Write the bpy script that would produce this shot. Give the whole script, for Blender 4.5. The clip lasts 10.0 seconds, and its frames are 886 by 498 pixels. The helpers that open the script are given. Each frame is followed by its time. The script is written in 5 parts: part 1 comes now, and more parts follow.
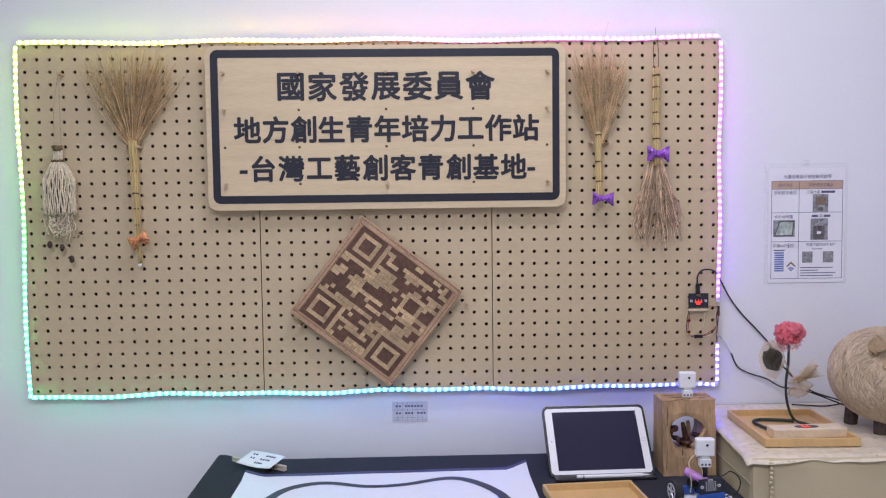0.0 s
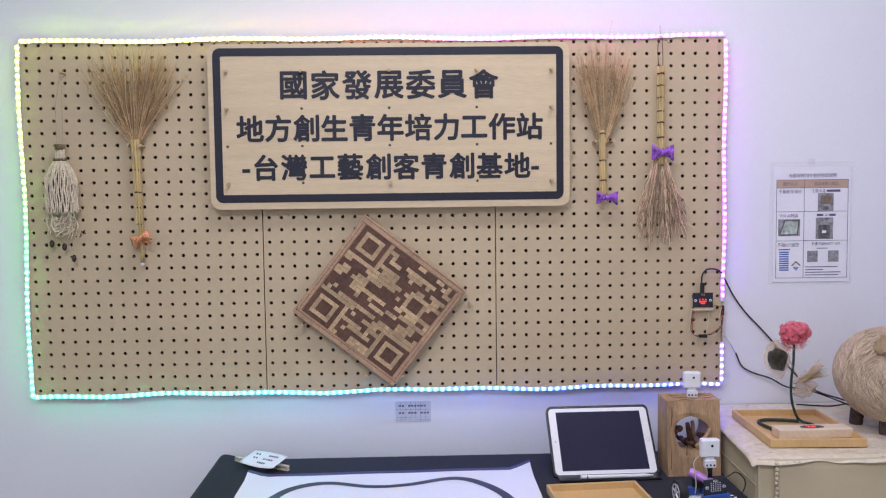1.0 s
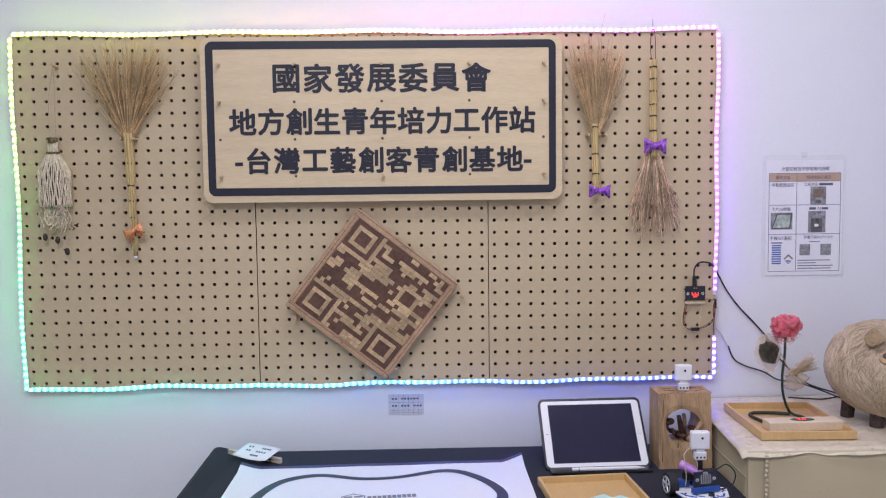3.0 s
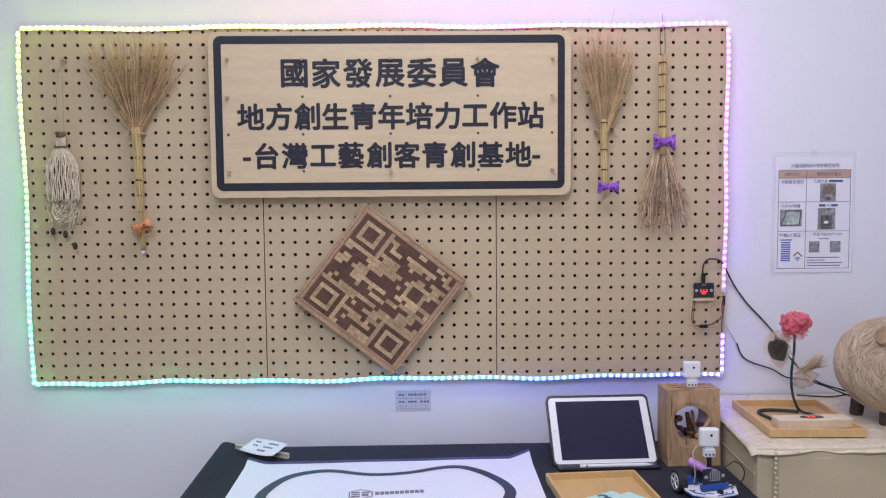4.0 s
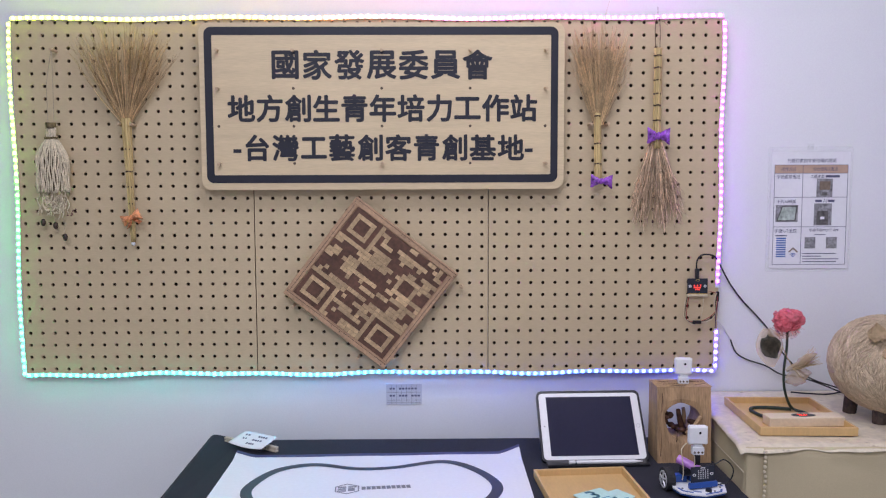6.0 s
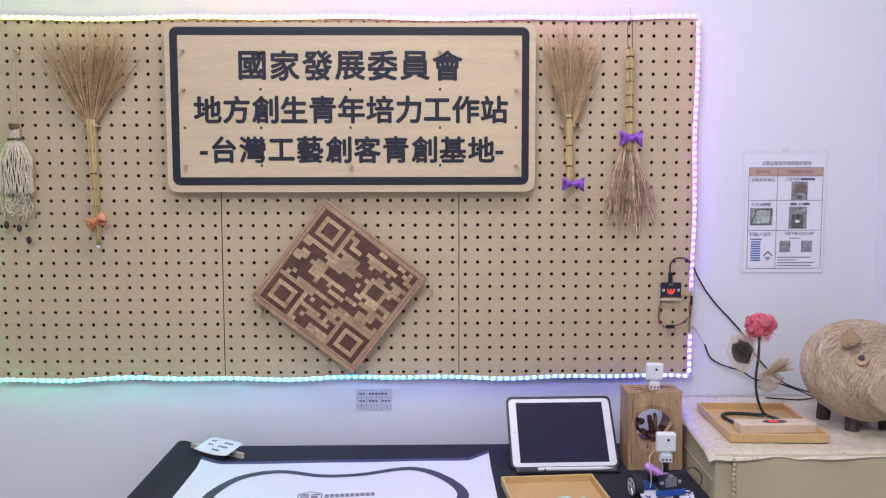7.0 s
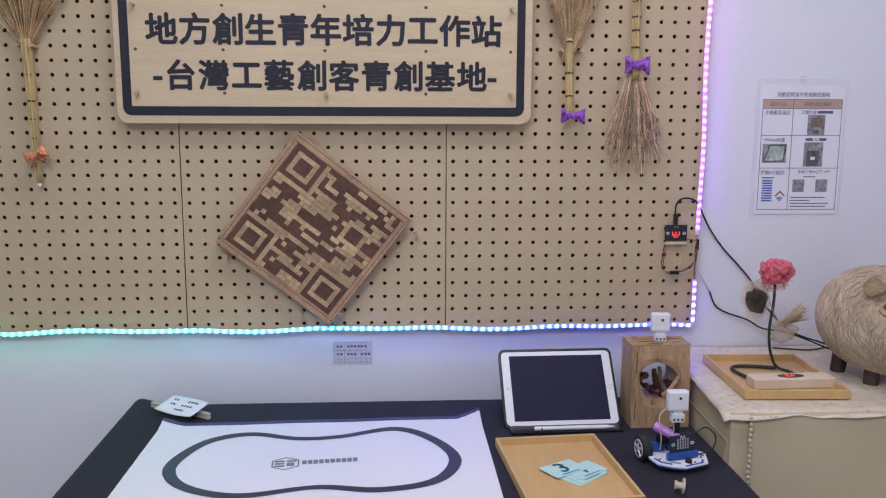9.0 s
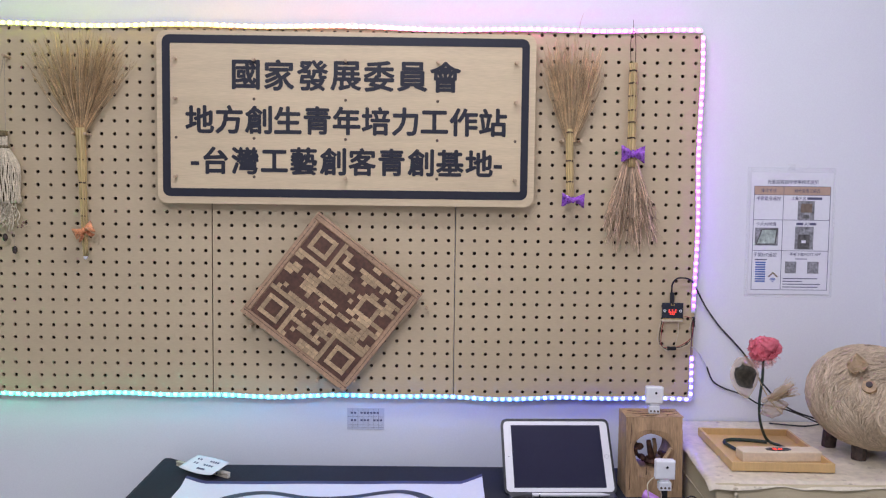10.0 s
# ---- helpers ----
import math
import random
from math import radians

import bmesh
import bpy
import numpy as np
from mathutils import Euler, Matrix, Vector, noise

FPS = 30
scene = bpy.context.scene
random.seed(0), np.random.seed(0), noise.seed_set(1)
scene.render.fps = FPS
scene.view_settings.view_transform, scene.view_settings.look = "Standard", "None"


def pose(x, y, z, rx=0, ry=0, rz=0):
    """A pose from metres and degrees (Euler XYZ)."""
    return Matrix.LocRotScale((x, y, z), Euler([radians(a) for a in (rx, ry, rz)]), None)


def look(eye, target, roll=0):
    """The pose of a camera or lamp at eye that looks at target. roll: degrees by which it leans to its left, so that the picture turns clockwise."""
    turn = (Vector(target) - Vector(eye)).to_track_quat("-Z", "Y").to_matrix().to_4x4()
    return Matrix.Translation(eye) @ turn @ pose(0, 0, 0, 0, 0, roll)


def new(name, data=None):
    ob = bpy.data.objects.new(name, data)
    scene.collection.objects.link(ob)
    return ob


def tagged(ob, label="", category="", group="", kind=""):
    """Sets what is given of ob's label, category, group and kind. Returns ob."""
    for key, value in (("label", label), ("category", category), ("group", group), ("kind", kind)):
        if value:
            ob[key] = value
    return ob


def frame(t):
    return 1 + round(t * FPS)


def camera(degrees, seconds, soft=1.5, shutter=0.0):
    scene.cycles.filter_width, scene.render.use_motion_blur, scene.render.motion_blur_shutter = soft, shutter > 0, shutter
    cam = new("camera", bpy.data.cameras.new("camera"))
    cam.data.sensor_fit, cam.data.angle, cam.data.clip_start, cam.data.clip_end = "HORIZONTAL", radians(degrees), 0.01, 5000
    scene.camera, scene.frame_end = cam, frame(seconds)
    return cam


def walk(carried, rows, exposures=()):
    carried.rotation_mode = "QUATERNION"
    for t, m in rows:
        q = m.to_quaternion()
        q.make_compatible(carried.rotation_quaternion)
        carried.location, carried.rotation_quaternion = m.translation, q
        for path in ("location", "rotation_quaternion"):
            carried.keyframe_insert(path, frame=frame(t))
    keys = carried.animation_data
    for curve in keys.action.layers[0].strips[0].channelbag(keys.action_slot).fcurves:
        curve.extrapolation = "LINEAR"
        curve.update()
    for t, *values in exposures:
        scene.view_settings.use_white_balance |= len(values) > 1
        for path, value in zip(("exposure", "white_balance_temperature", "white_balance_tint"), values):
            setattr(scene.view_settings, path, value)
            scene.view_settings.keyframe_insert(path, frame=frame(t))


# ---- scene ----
cam = camera(55.8, 10.0, soft=1.2)
PATH = [
    (0, (0.108, -2.18, 1.425), (0.168, -0.184, 1.302), -0.7),
    (0.5, (0.11, -2.176, 1.429), (0.162, -0.181, 1.298), -0.7),
    (1, (0.105, -2.171, 1.428), (0.16, -0.176, 1.3), -0.7),
    (1.5, (0.106, -2.172, 1.429), (0.166, -0.177, 1.301), -0.6),
    (2, (0.126, -2.177, 1.422), (0.178, -0.181, 1.296), -0.7),
    (2.5, (0.128, -2.176, 1.425), (0.183, -0.181, 1.29), -0.7),
    (4, (0.114, -2.17, 1.419), (0.159, -0.176, 1.273), -0.5),
    (4.5, (0.115, -2.164, 1.423), (0.151, -0.17, 1.261), -0.3),
    (5, (0.117, -2.164, 1.418), (0.146, -0.171, 1.256), -0.2),
    (5.5, (0.125, -2.161, 1.422), (0.148, -0.168, 1.252), -0.2),
    (7, (0.226, -2.127, 1.429), (0.259, -0.134, 1.263), -0.1),
    (7.3, (0.232, -2.108, 1.424), (0.26, -0.116, 1.255), -0.1),
    (7.5, (0.239, -2.087, 1.42), (0.306, -0.095, 1.248), 0.4),
    (7.8, (0.225, -2.041, 1.425), (0.391, -0.051, 1.263), 0.9),
    (8, (0.215, -2.004, 1.429), (0.369, -0.016, 1.265), 1.0),
    (8.2, (0.192, -1.97, 1.432), (0.341, 0.015, 1.251), 0.6),
    (8.5, (0.159, -1.93, 1.435), (0.278, 0.051, 1.186), 0.3),
    (8.7, (0.166, -1.922, 1.428), (0.262, 0.056, 1.145), -0.2),
    (9, (0.179, -1.928, 1.414), (0.298, 0.044, 1.102), 0.2),
    (9.2, (0.199, -1.94, 1.417), (0.327, 0.037, 1.101), 0.2),
    (9.5, (0.23, -1.997, 1.423), (0.315, -0.013, 1.184), 0.6),
    (9.8, (0.244, -2.042, 1.428), (0.28, -0.051, 1.268), 0.5),
    (10, (0.252, -2.072, 1.431), (0.271, -0.077, 1.297), 0.7),
]
EXPOSURES = [(0, 0.05), (1, 0.09), (2.5, 0.08), (4, 0.06), (4.5, 0.01), (5.5, -0.03), (6.5, 0.10), (7, 0.17), (7.5, 0.13), (8, 0.13), (8.5, 0.24), (9, -0.13), (9.5, -0.17), (10, 0.02)]
walk(cam, [(t, look(eye, target, roll)) for t, eye, target, roll in PATH], EXPOSURES)

# ---- light ----
world = bpy.data.worlds.new("world")
scene.world = world
world.use_nodes = True
world.node_tree.nodes["Background"].inputs[0].default_value = (0.75, 0.85, 1.0, 1)
world.node_tree.nodes["Background"].inputs[1].default_value = 0.05

WALL_Y = 0.02        # face of the back wall
RIGHT_X = 1.385      # face of the side wall
TABLE_Z = 0.755
STAND_Z = 0.862


def ceiling_lamp(x, y, sx, sy, power):
    lamp = bpy.data.lights.new("ceiling_lamp", "AREA")
    lamp.shape, lamp.size, lamp.size_y = "RECTANGLE", sx, sy
    lamp.energy, lamp.color = power, (0.845, 0.843, 1.03)
    ob = new("ceiling_lamp", lamp)
    ob.location = (x, y, 2.66)
    return ob


ceiling_lamp(0.38, -0.78, 1.2, 0.3, 14.8)
ceiling_lamp(-0.30, -2.3, 1.2, 1.0, 43)

# ---- materials ----


def node_mat(name):
    m = bpy.data.materials.new(name)
    m.use_nodes = True
    nt = m.node_tree
    return m, nt, nt.nodes["Principled BSDF"]


def surface(name, color, rough=0.6, metal=0.0, vary=0.12, scale=8.0, fine=120.0, bump=0.15, stretch=(1, 1, 1), coat=0.0, tint=None, sheen=0.0, depth=0.002):
    """Colour with broad and fine variation, and a relief."""
    m, nt, bsdf = node_mat(name)
    n, l = nt.nodes, nt.links
    co = n.new("ShaderNodeTexCoord")
    mp = n.new("ShaderNodeMapping")
    mp.inputs["Scale"].default_value = stretch
    l.new(co.outputs["Object"], mp.inputs["Vector"])
    big, small = n.new("ShaderNodeTexNoise"), n.new("ShaderNodeTexNoise")
    big.inputs["Scale"].default_value, small.inputs["Scale"].default_value = scale, fine
    big.inputs["Detail"].default_value, small.inputs["Detail"].default_value = 5, 4
    for t in (big, small):
        l.new(mp.outputs[0], t.inputs["Vector"])
    add = n.new("ShaderNodeMath")
    add.operation = "MULTIPLY_ADD"
    l.new(small.outputs[0], add.inputs[0])
    add.inputs[1].default_value = 0.5
    half = n.new("ShaderNodeMath")
    half.operation = "MULTIPLY"
    half.inputs[1].default_value = 0.5
    l.new(big.outputs[0], half.inputs[0])
    l.new(half.outputs[0], add.inputs[2])
    ramp = n.new("ShaderNodeValToRGB")
    lo = tint or tuple(c * (1 - 2.2 * vary) for c in color)
    hi = tuple(min(1, c * (1 + 1.2 * vary)) for c in color)
    ramp.color_ramp.elements[0].position, ramp.color_ramp.elements[1].position = 0.33, 0.66
    ramp.color_ramp.elements[0].color, ramp.color_ramp.elements[1].color = (*lo, 1), (*hi, 1)
    l.new(add.outputs[0], ramp.inputs[0])
    l.new(ramp.outputs[0], bsdf.inputs["Base Color"])
    rr = n.new("ShaderNodeMapRange")
    rr.inputs[3].default_value, rr.inputs[4].default_value = max(0.02, rough - 0.08), min(1, rough + 0.08)
    l.new(big.outputs[0], rr.inputs[0])
    l.new(rr.outputs[0], bsdf.inputs["Roughness"])
    bsdf.inputs["Metallic"].default_value = metal
    bsdf.inputs["Coat Weight"].default_value = coat
    bsdf.inputs["Sheen Weight"].default_value = sheen
    if bump:
        b = n.new("ShaderNodeBump")
        b.inputs["Strength"].default_value, b.inputs["Distance"].default_value = bump, depth
        l.new(add.outputs[0], b.inputs["Height"])
        l.new(b.outputs[0], bsdf.inputs["Normal"])
    return m


def dull(m, amount):
    """Lower the mirror-like share of a surface's reflection."""
    m.node_tree.nodes["Principled BSDF"].inputs["Specular IOR Level"].default_value = amount
    return m


def by_object(m, amount=0.25):
    """Let the brightness of alike pieces differ."""
    nt = m.node_tree
    bsdf = nt.nodes["Principled BSDF"]
    src = bsdf.inputs["Base Color"].links[0].from_socket
    info, mr, hsv = nt.nodes.new("ShaderNodeObjectInfo"), nt.nodes.new("ShaderNodeMapRange"), nt.nodes.new("ShaderNodeHueSaturation")
    mr.inputs[3].default_value, mr.inputs[4].default_value = 1 - amount, 1 + amount
    nt.links.new(info.outputs["Random"], mr.inputs[0])
    nt.links.new(mr.outputs[0], hsv.inputs["Value"])
    nt.links.new(src, hsv.inputs["Color"])
    nt.links.new(hsv.outputs[0], bsdf.inputs["Base Color"])
    return m


def by_island(m, amount=0.25):
    """Let the brightness of the strands of one mesh differ."""
    nt = m.node_tree
    bsdf = nt.nodes["Principled BSDF"]
    src = bsdf.inputs["Base Color"].links[0].from_socket
    info, mr, hsv = nt.nodes.new("ShaderNodeNewGeometry"), nt.nodes.new("ShaderNodeMapRange"), nt.nodes.new("ShaderNodeHueSaturation")
    mr.inputs[3].default_value, mr.inputs[4].default_value = 1 - amount, 1 + amount
    nt.links.new(info.outputs["Random Per Island"], mr.inputs[0])
    nt.links.new(mr.outputs[0], hsv.inputs["Value"])
    nt.links.new(src, hsv.inputs["Color"])
    nt.links.new(hsv.outputs[0], bsdf.inputs["Base Color"])
    return m


def glow(name, color, strength):
    m, nt, bsdf = node_mat(name)
    bsdf.inputs["Base Color"].default_value = (*color, 1)
    bsdf.inputs["Emission Color"].default_value = (*color, 1)
    bsdf.inputs["Emission Strength"].default_value = strength
    return m


PAINT = surface("wall_paint", (0.78, 0.79, 0.80), 0.55, vary=0.02, scale=2.5, fine=260, bump=0.08)
CEIL = surface("ceiling_paint", (0.8, 0.8, 0.8), 0.8, vary=0.02)
FLOOR = surface("floor_tile", (0.42, 0.40, 0.37), 0.35, vary=0.08, scale=3)
PEG = surface("pegboard_wood", (0.55, 0.437, 0.268), 0.5, vary=0.035, scale=2.2, fine=75, bump=0.03, stretch=(1, 1, 5))
PLY = surface("plywood_face", (0.65, 0.515, 0.315), 0.45, vary=0.06, scale=4, fine=40, bump=0.05, stretch=(1, 1, 12))
INK = dull(surface("black_ink", (0.013, 0.014, 0.024), 0.5, vary=0.1, bump=0.02), 0.45)
# dark brown puts the shade inside holes into the colour; grooves and nails share it
HOLE = surface("hole_shade_brown", (0.115, 0.082, 0.058), 0.9)
DOWEL = by_object(surface("dowel_wood", (0.55, 0.40, 0.25), 0.5, vary=0.12, scale=40), 0.15)
WALNUT = surface("dark_wood", (0.118, 0.054, 0.032), 0.5, vary=0.25, scale=14, fine=90, stretch=(1, 8, 1), bump=0.2)
OAK = by_object(surface("light_wood", (0.50, 0.35, 0.19), 0.45, vary=0.18, scale=18, fine=140, stretch=(1, 9, 1), bump=0.2), 0.2)
FRAMEWOOD = surface("frame_wood", (0.45, 0.285, 0.165), 0.45, vary=0.16, scale=18, fine=140, stretch=(1, 9, 1), bump=0.2)
BAMBOO = surface("tray_wood", (0.62, 0.405, 0.175), 0.40, vary=0.055, scale=5, fine=60, stretch=(7, 1, 1), bump=0.05)
CLOTH = dull(surface("black_cloth", (0.016, 0.017, 0.028), 0.92, vary=0.25, scale=6, fine=500, bump=0.35, sheen=0.05), 0.35)
MAT = surface("mat_vinyl", (0.80, 0.80, 0.83), 0.4, vary=0.02, scale=3, bump=0.05)
TRACK = surface("mat_print", (0.035, 0.035, 0.05), 0.45, vary=0.1, bump=0)
MATEDGE = surface("mat_border_shadow", (0.05, 0.05, 0.16), 0.5, vary=0.2)
PAPER = surface("paper", (0.80, 0.80, 0.82), 0.6, vary=0.02, scale=10, bump=0.05)
CREAM = surface("cream_cloth", (0.56, 0.475, 0.30), 0.85, vary=0.05, scale=5, fine=500, bump=0.08, depth=0.001)
LACEFOIL = surface("foil_sheet", (0.70, 0.62, 0.46), 0.42, vary=0.10, scale=14, fine=70, bump=0.5, depth=0.003, coat=0.15)
n, l = LACEFOIL.node_tree.nodes, LACEFOIL.node_tree.links
bsdf = n["Principled BSDF"]
src = bsdf.inputs["Base Color"].links[0].from_socket
spots, gate, mix = n.new("ShaderNodeTexNoise"), n.new("ShaderNodeValToRGB"), n.new("ShaderNodeMixRGB")
spots.inputs["Scale"].default_value, spots.inputs["Detail"].default_value = 46, 2
gate.color_ramp.elements[0].position, gate.color_ramp.elements[1].position = 0.665, 0.74
mix.inputs["Color2"].default_value = (0.42, 0.35, 0.25, 1)
coord = n.new("ShaderNodeTexCoord")
l.new(coord.outputs["Object"], spots.inputs["Vector"])
l.new(spots.outputs[0], gate.inputs[0])
l.new(gate.outputs[0], mix.inputs["Fac"])
l.new(src, mix.inputs["Color1"])
l.new(mix.outputs[0], bsdf.inputs["Base Color"])
BLACKPL = surface("black_plastic", (0.012, 0.012, 0.015), 0.35, vary=0.1, bump=0.03)
RUBBER = surface("rubber", (0.02, 0.02, 0.022), 0.75, vary=0.15)
WHITEPL = surface("white_plastic", (0.80, 0.80, 0.80), 0.32, vary=0.02, bump=0.02)
CHROME = surface("chrome", (0.75, 0.75, 0.78), 0.18, metal=1.0, vary=0.05, bump=0)
SILVER = surface("home_ring", (0.55, 0.55, 0.57), 0.3, metal=0.8, vary=0.05, bump=0)
# the blue in this base colour imitates the room reflected in the dark glass
SCREEN = surface("screen_blue_reflection", (0.014, 0.014, 0.040), 0.10, vary=0.05, bump=0, coat=0.3)

# ---- mesh helpers ----


def part(name, bm, material, parent=None, label="", smooth=False):
    me = bpy.data.meshes.new(name)
    bmesh.ops.recalc_face_normals(bm, faces=bm.faces)
    if smooth:
        for f in bm.faces:
            f.smooth = True
    bm.to_mesh(me)
    bm.free()
    me.materials.append(material)
    ob = new(name, me)
    if parent is not None:
        ob.parent = parent
    if label:
        ob["label"] = label
    return ob


def base(name, m, label, category, group=""):
    ob = new(name)
    ob.empty_display_size = 0.02
    ob.matrix_basis = m
    return tagged(ob, label, category, group)


def box(x0, x1, y0, y1, z0, z1, bev=0.0, seg=2, bm=None):
    own = bmesh.new()
    bmesh.ops.create_cube(own, size=1, matrix=Matrix.Translation(((x0 + x1) / 2, (y0 + y1) / 2, (z0 + z1) / 2)) @ Matrix.Diagonal((x1 - x0, y1 - y0, z1 - z0, 1)))
    if bev:
        bmesh.ops.bevel(own, geom=own.edges[:], offset=bev, segments=seg, affect="EDGES", profile=0.5)
    return own if bm is None else merge(bm, own)


def merge(bm, own, m=None):
    if m is not None:
        own.transform(m)
    me = bpy.data.meshes.new("tmp")
    own.to_mesh(me)
    own.free()
    bm.from_mesh(me)
    bpy.data.meshes.remove(me)
    return bm


def rod(p, q, r, r2=None, n=10, bm=None):
    p, q = Vector(p), Vector(q)
    own = bmesh.new()
    m = Matrix.Translation((p + q) / 2) @ (q - p).to_track_quat("Z", "Y").to_matrix().to_4x4()
    bmesh.ops.create_cone(own, cap_ends=True, segments=n, radius1=r, radius2=r if r2 is None else r2, depth=(q - p).length, matrix=m)
    return own if bm is None else merge(bm, own)


def ball(c, rx, ry, rz, u=16, v=10, bm=None):
    own = bmesh.new()
    bmesh.ops.create_uvsphere(own, u_segments=u, v_segments=v, radius=1, matrix=Matrix.Translation(c) @ Matrix.Diagonal((rx, ry, rz, 1)))
    return own if bm is None else merge(bm, own)


def spline(pts, n=8, closed=False):
    """Points on a smooth curve through pts."""
    pts = [Vector(p) for p in pts]
    k, out = len(pts), []
    for i in range(k if closed else k - 1):
        a, b, c, d = ((pts[(i + j) % k] if closed else pts[min(max(i + j, 0), k - 1)]) for j in (-1, 0, 1, 2))
        for s in range(n):
            t = s / n
            out.append(0.5 * (2 * b + (c - a) * t + (2 * a - 5 * b + 4 * c - d) * t * t + (3 * b - a - 3 * c + d) * t ** 3))
    if not closed:
        out.append(pts[-1])
    return out


def tube(pts, r, n=6, bm=None, taper=None):
    """A tube along pts; taper: the share of r left at the end."""
    bm = bm or bmesh.new()
    pts = [Vector(p) for p in pts]
    rings, side = [], None
    for i, p in enumerate(pts):
        d = (pts[min(i + 1, len(pts) - 1)] - pts[max(i - 1, 0)]).normalized()
        if side is None:
            side = d.orthogonal().normalized()
        side = (side - d * side.dot(d)).normalized()
        up = d.cross(side)
        rr = r if taper is None else r * (1 + (taper - 1) * i / (len(pts) - 1))
        rings.append([bm.verts.new(p + rr * (math.cos(a) * side + math.sin(a) * up)) for a in (2 * math.pi * j / n for j in range(n))])
    for a, b in zip(rings, rings[1:]):
        for j in range(n):
            bm.faces.new((a[j], a[(j + 1) % n], b[(j + 1) % n], b[j]))
    bm.faces.new(rings[0][::-1])
    bm.faces.new(rings[-1])
    return bm


def rounded(x0, x1, z0, z1, r, n=6):
    """The outline of a rounded rectangle, counterclockwise in x and z."""
    out = []
    for cx, cz, a0 in ((x1 - r, z1 - r, 0), (x0 + r, z1 - r, 90), (x0 + r, z0 + r, 180), (x1 - r, z0 + r, 270)):
        out += [(cx + r * math.cos(radians(a0 + 90 * i / n)), cz + r * math.sin(radians(a0 + 90 * i / n))) for i in range(n + 1)]
    return out


def slab(outline, y0, y1, bm=None):
    """A plate of that outline in x and z, from y0 (front) to y1."""
    bm = bm or bmesh.new()
    f, b = [bm.verts.new((x, y0, z)) for x, z in outline], [bm.verts.new((x, y1, z)) for x, z in outline]
    bm.faces.new(f)
    bm.faces.new(b[::-1])
    k = len(f)
    for i in range(k):
        bm.faces.new((f[i], b[i], b[(i + 1) % k], f[(i + 1) % k]))
    return bm


def ring_slab(outer, inner, y0, y1, bm=None):
    """A flat frame between two outlines of equal count."""
    bm = bm or bmesh.new()
    k = len(outer)
    vs = [[bm.verts.new((x, y, z)) for x, z in o] for o, y in ((outer, y0), (inner, y0), (outer, y1), (inner, y1))]
    for i in range(k):
        j = (i + 1) % k
        bm.faces.new((vs[0][i], vs[0][j], vs[1][j], vs[1][i]))
        bm.faces.new((vs[2][i], vs[3][i], vs[3][j], vs[2][j]))
        bm.faces.new((vs[0][i], vs[2][i], vs[2][j], vs[0][j]))
        bm.faces.new((vs[1][i], vs[1][j], vs[3][j], vs[3][i]))
    return bm


def lettering(name, text, x, z, size, y, material, parent, bold=0.0, thick=0.0006, fit=None, flat=False, align="CENTER", shear=0.0):
    """Words in the built-in font, centred at x and z, facing the viewer; fit: the width to fill."""
    cu = bpy.data.curves.new("words", "FONT")
    cu.body, cu.size, cu.extrude, cu.offset = text, size, thick, bold * size
    cu.align_x, cu.align_y, cu.resolution_u = align, "CENTER", 3
    ob = new("words", cu)
    bpy.context.view_layer.update()
    me = bpy.data.meshes.new_from_object(ob.evaluated_get(bpy.context.evaluated_depsgraph_get()))
    bpy.data.objects.remove(ob)
    bpy.data.curves.remove(cu)
    me.name = name
    xs = [v.co.x for v in me.vertices] or [0]
    ys = [v.co.y for v in me.vertices] or [0]
    cx, cy = (min(xs) + max(xs)) / 2, (min(ys) + max(ys)) / 2
    s = 1.0 if fit is None else fit / max(1e-6, max(xs) - min(xs))
    for v in me.vertices:
        a, b, c = (v.co.x - cx) * s, (v.co.y - cy) * s, v.co.z
        v.co = (x + a, z + b, y + c) if flat else (x + a, y - c, z + b)
    me.materials.clear()
    me.materials.append(material)
    ob = new(name, me)
    ob.parent = parent
    return ob


# ---- room ----
def wall(name, x0, x1, y0, y1, z0, z1, m, label, category="wall"):
    return tagged(part(name, box(x0, x1, y0, y1, z0, z1), m), label, category, kind="structure")


LEFT_X, REAR_Y, TOP_Z = -2.6, -4.2, 2.7
wall("wall_north", LEFT_X - 0.12, RIGHT_X + 0.12, WALL_Y, WALL_Y + 0.12, 0, TOP_Z, PAINT, "smooth white painted wall behind the pegboard")
wall("wall_east", RIGHT_X, RIGHT_X + 0.12, REAR_Y, WALL_Y, 0, TOP_Z, PAINT, "smooth white painted side wall")
wall("wall_west", LEFT_X - 0.12, LEFT_X, REAR_Y, WALL_Y, 0, TOP_Z, PAINT, "smooth white painted wall")
wall("wall_south", LEFT_X - 0.12, RIGHT_X + 0.12, REAR_Y - 0.12, REAR_Y, 0, TOP_Z, PAINT, "smooth white painted wall")
wall("floor", LEFT_X - 0.12, RIGHT_X + 0.12, REAR_Y - 0.12, WALL_Y + 0.12, -0.1, 0, FLOOR, "plain grey floor", "floor")
wall("ceiling", LEFT_X - 0.12, RIGHT_X + 0.12, REAR_Y - 0.12, WALL_Y + 0.12, TOP_Z, TOP_Z + 0.1, CEIL, "white painted ceiling", "ceiling")

# ---- pegboard ----
PITCH, HOLE_R, BOT = 0.6 / 19, 0.0047, 0.918
ROWS_N = 29
TOP = BOT + 28.5 * PITCH + 0.010


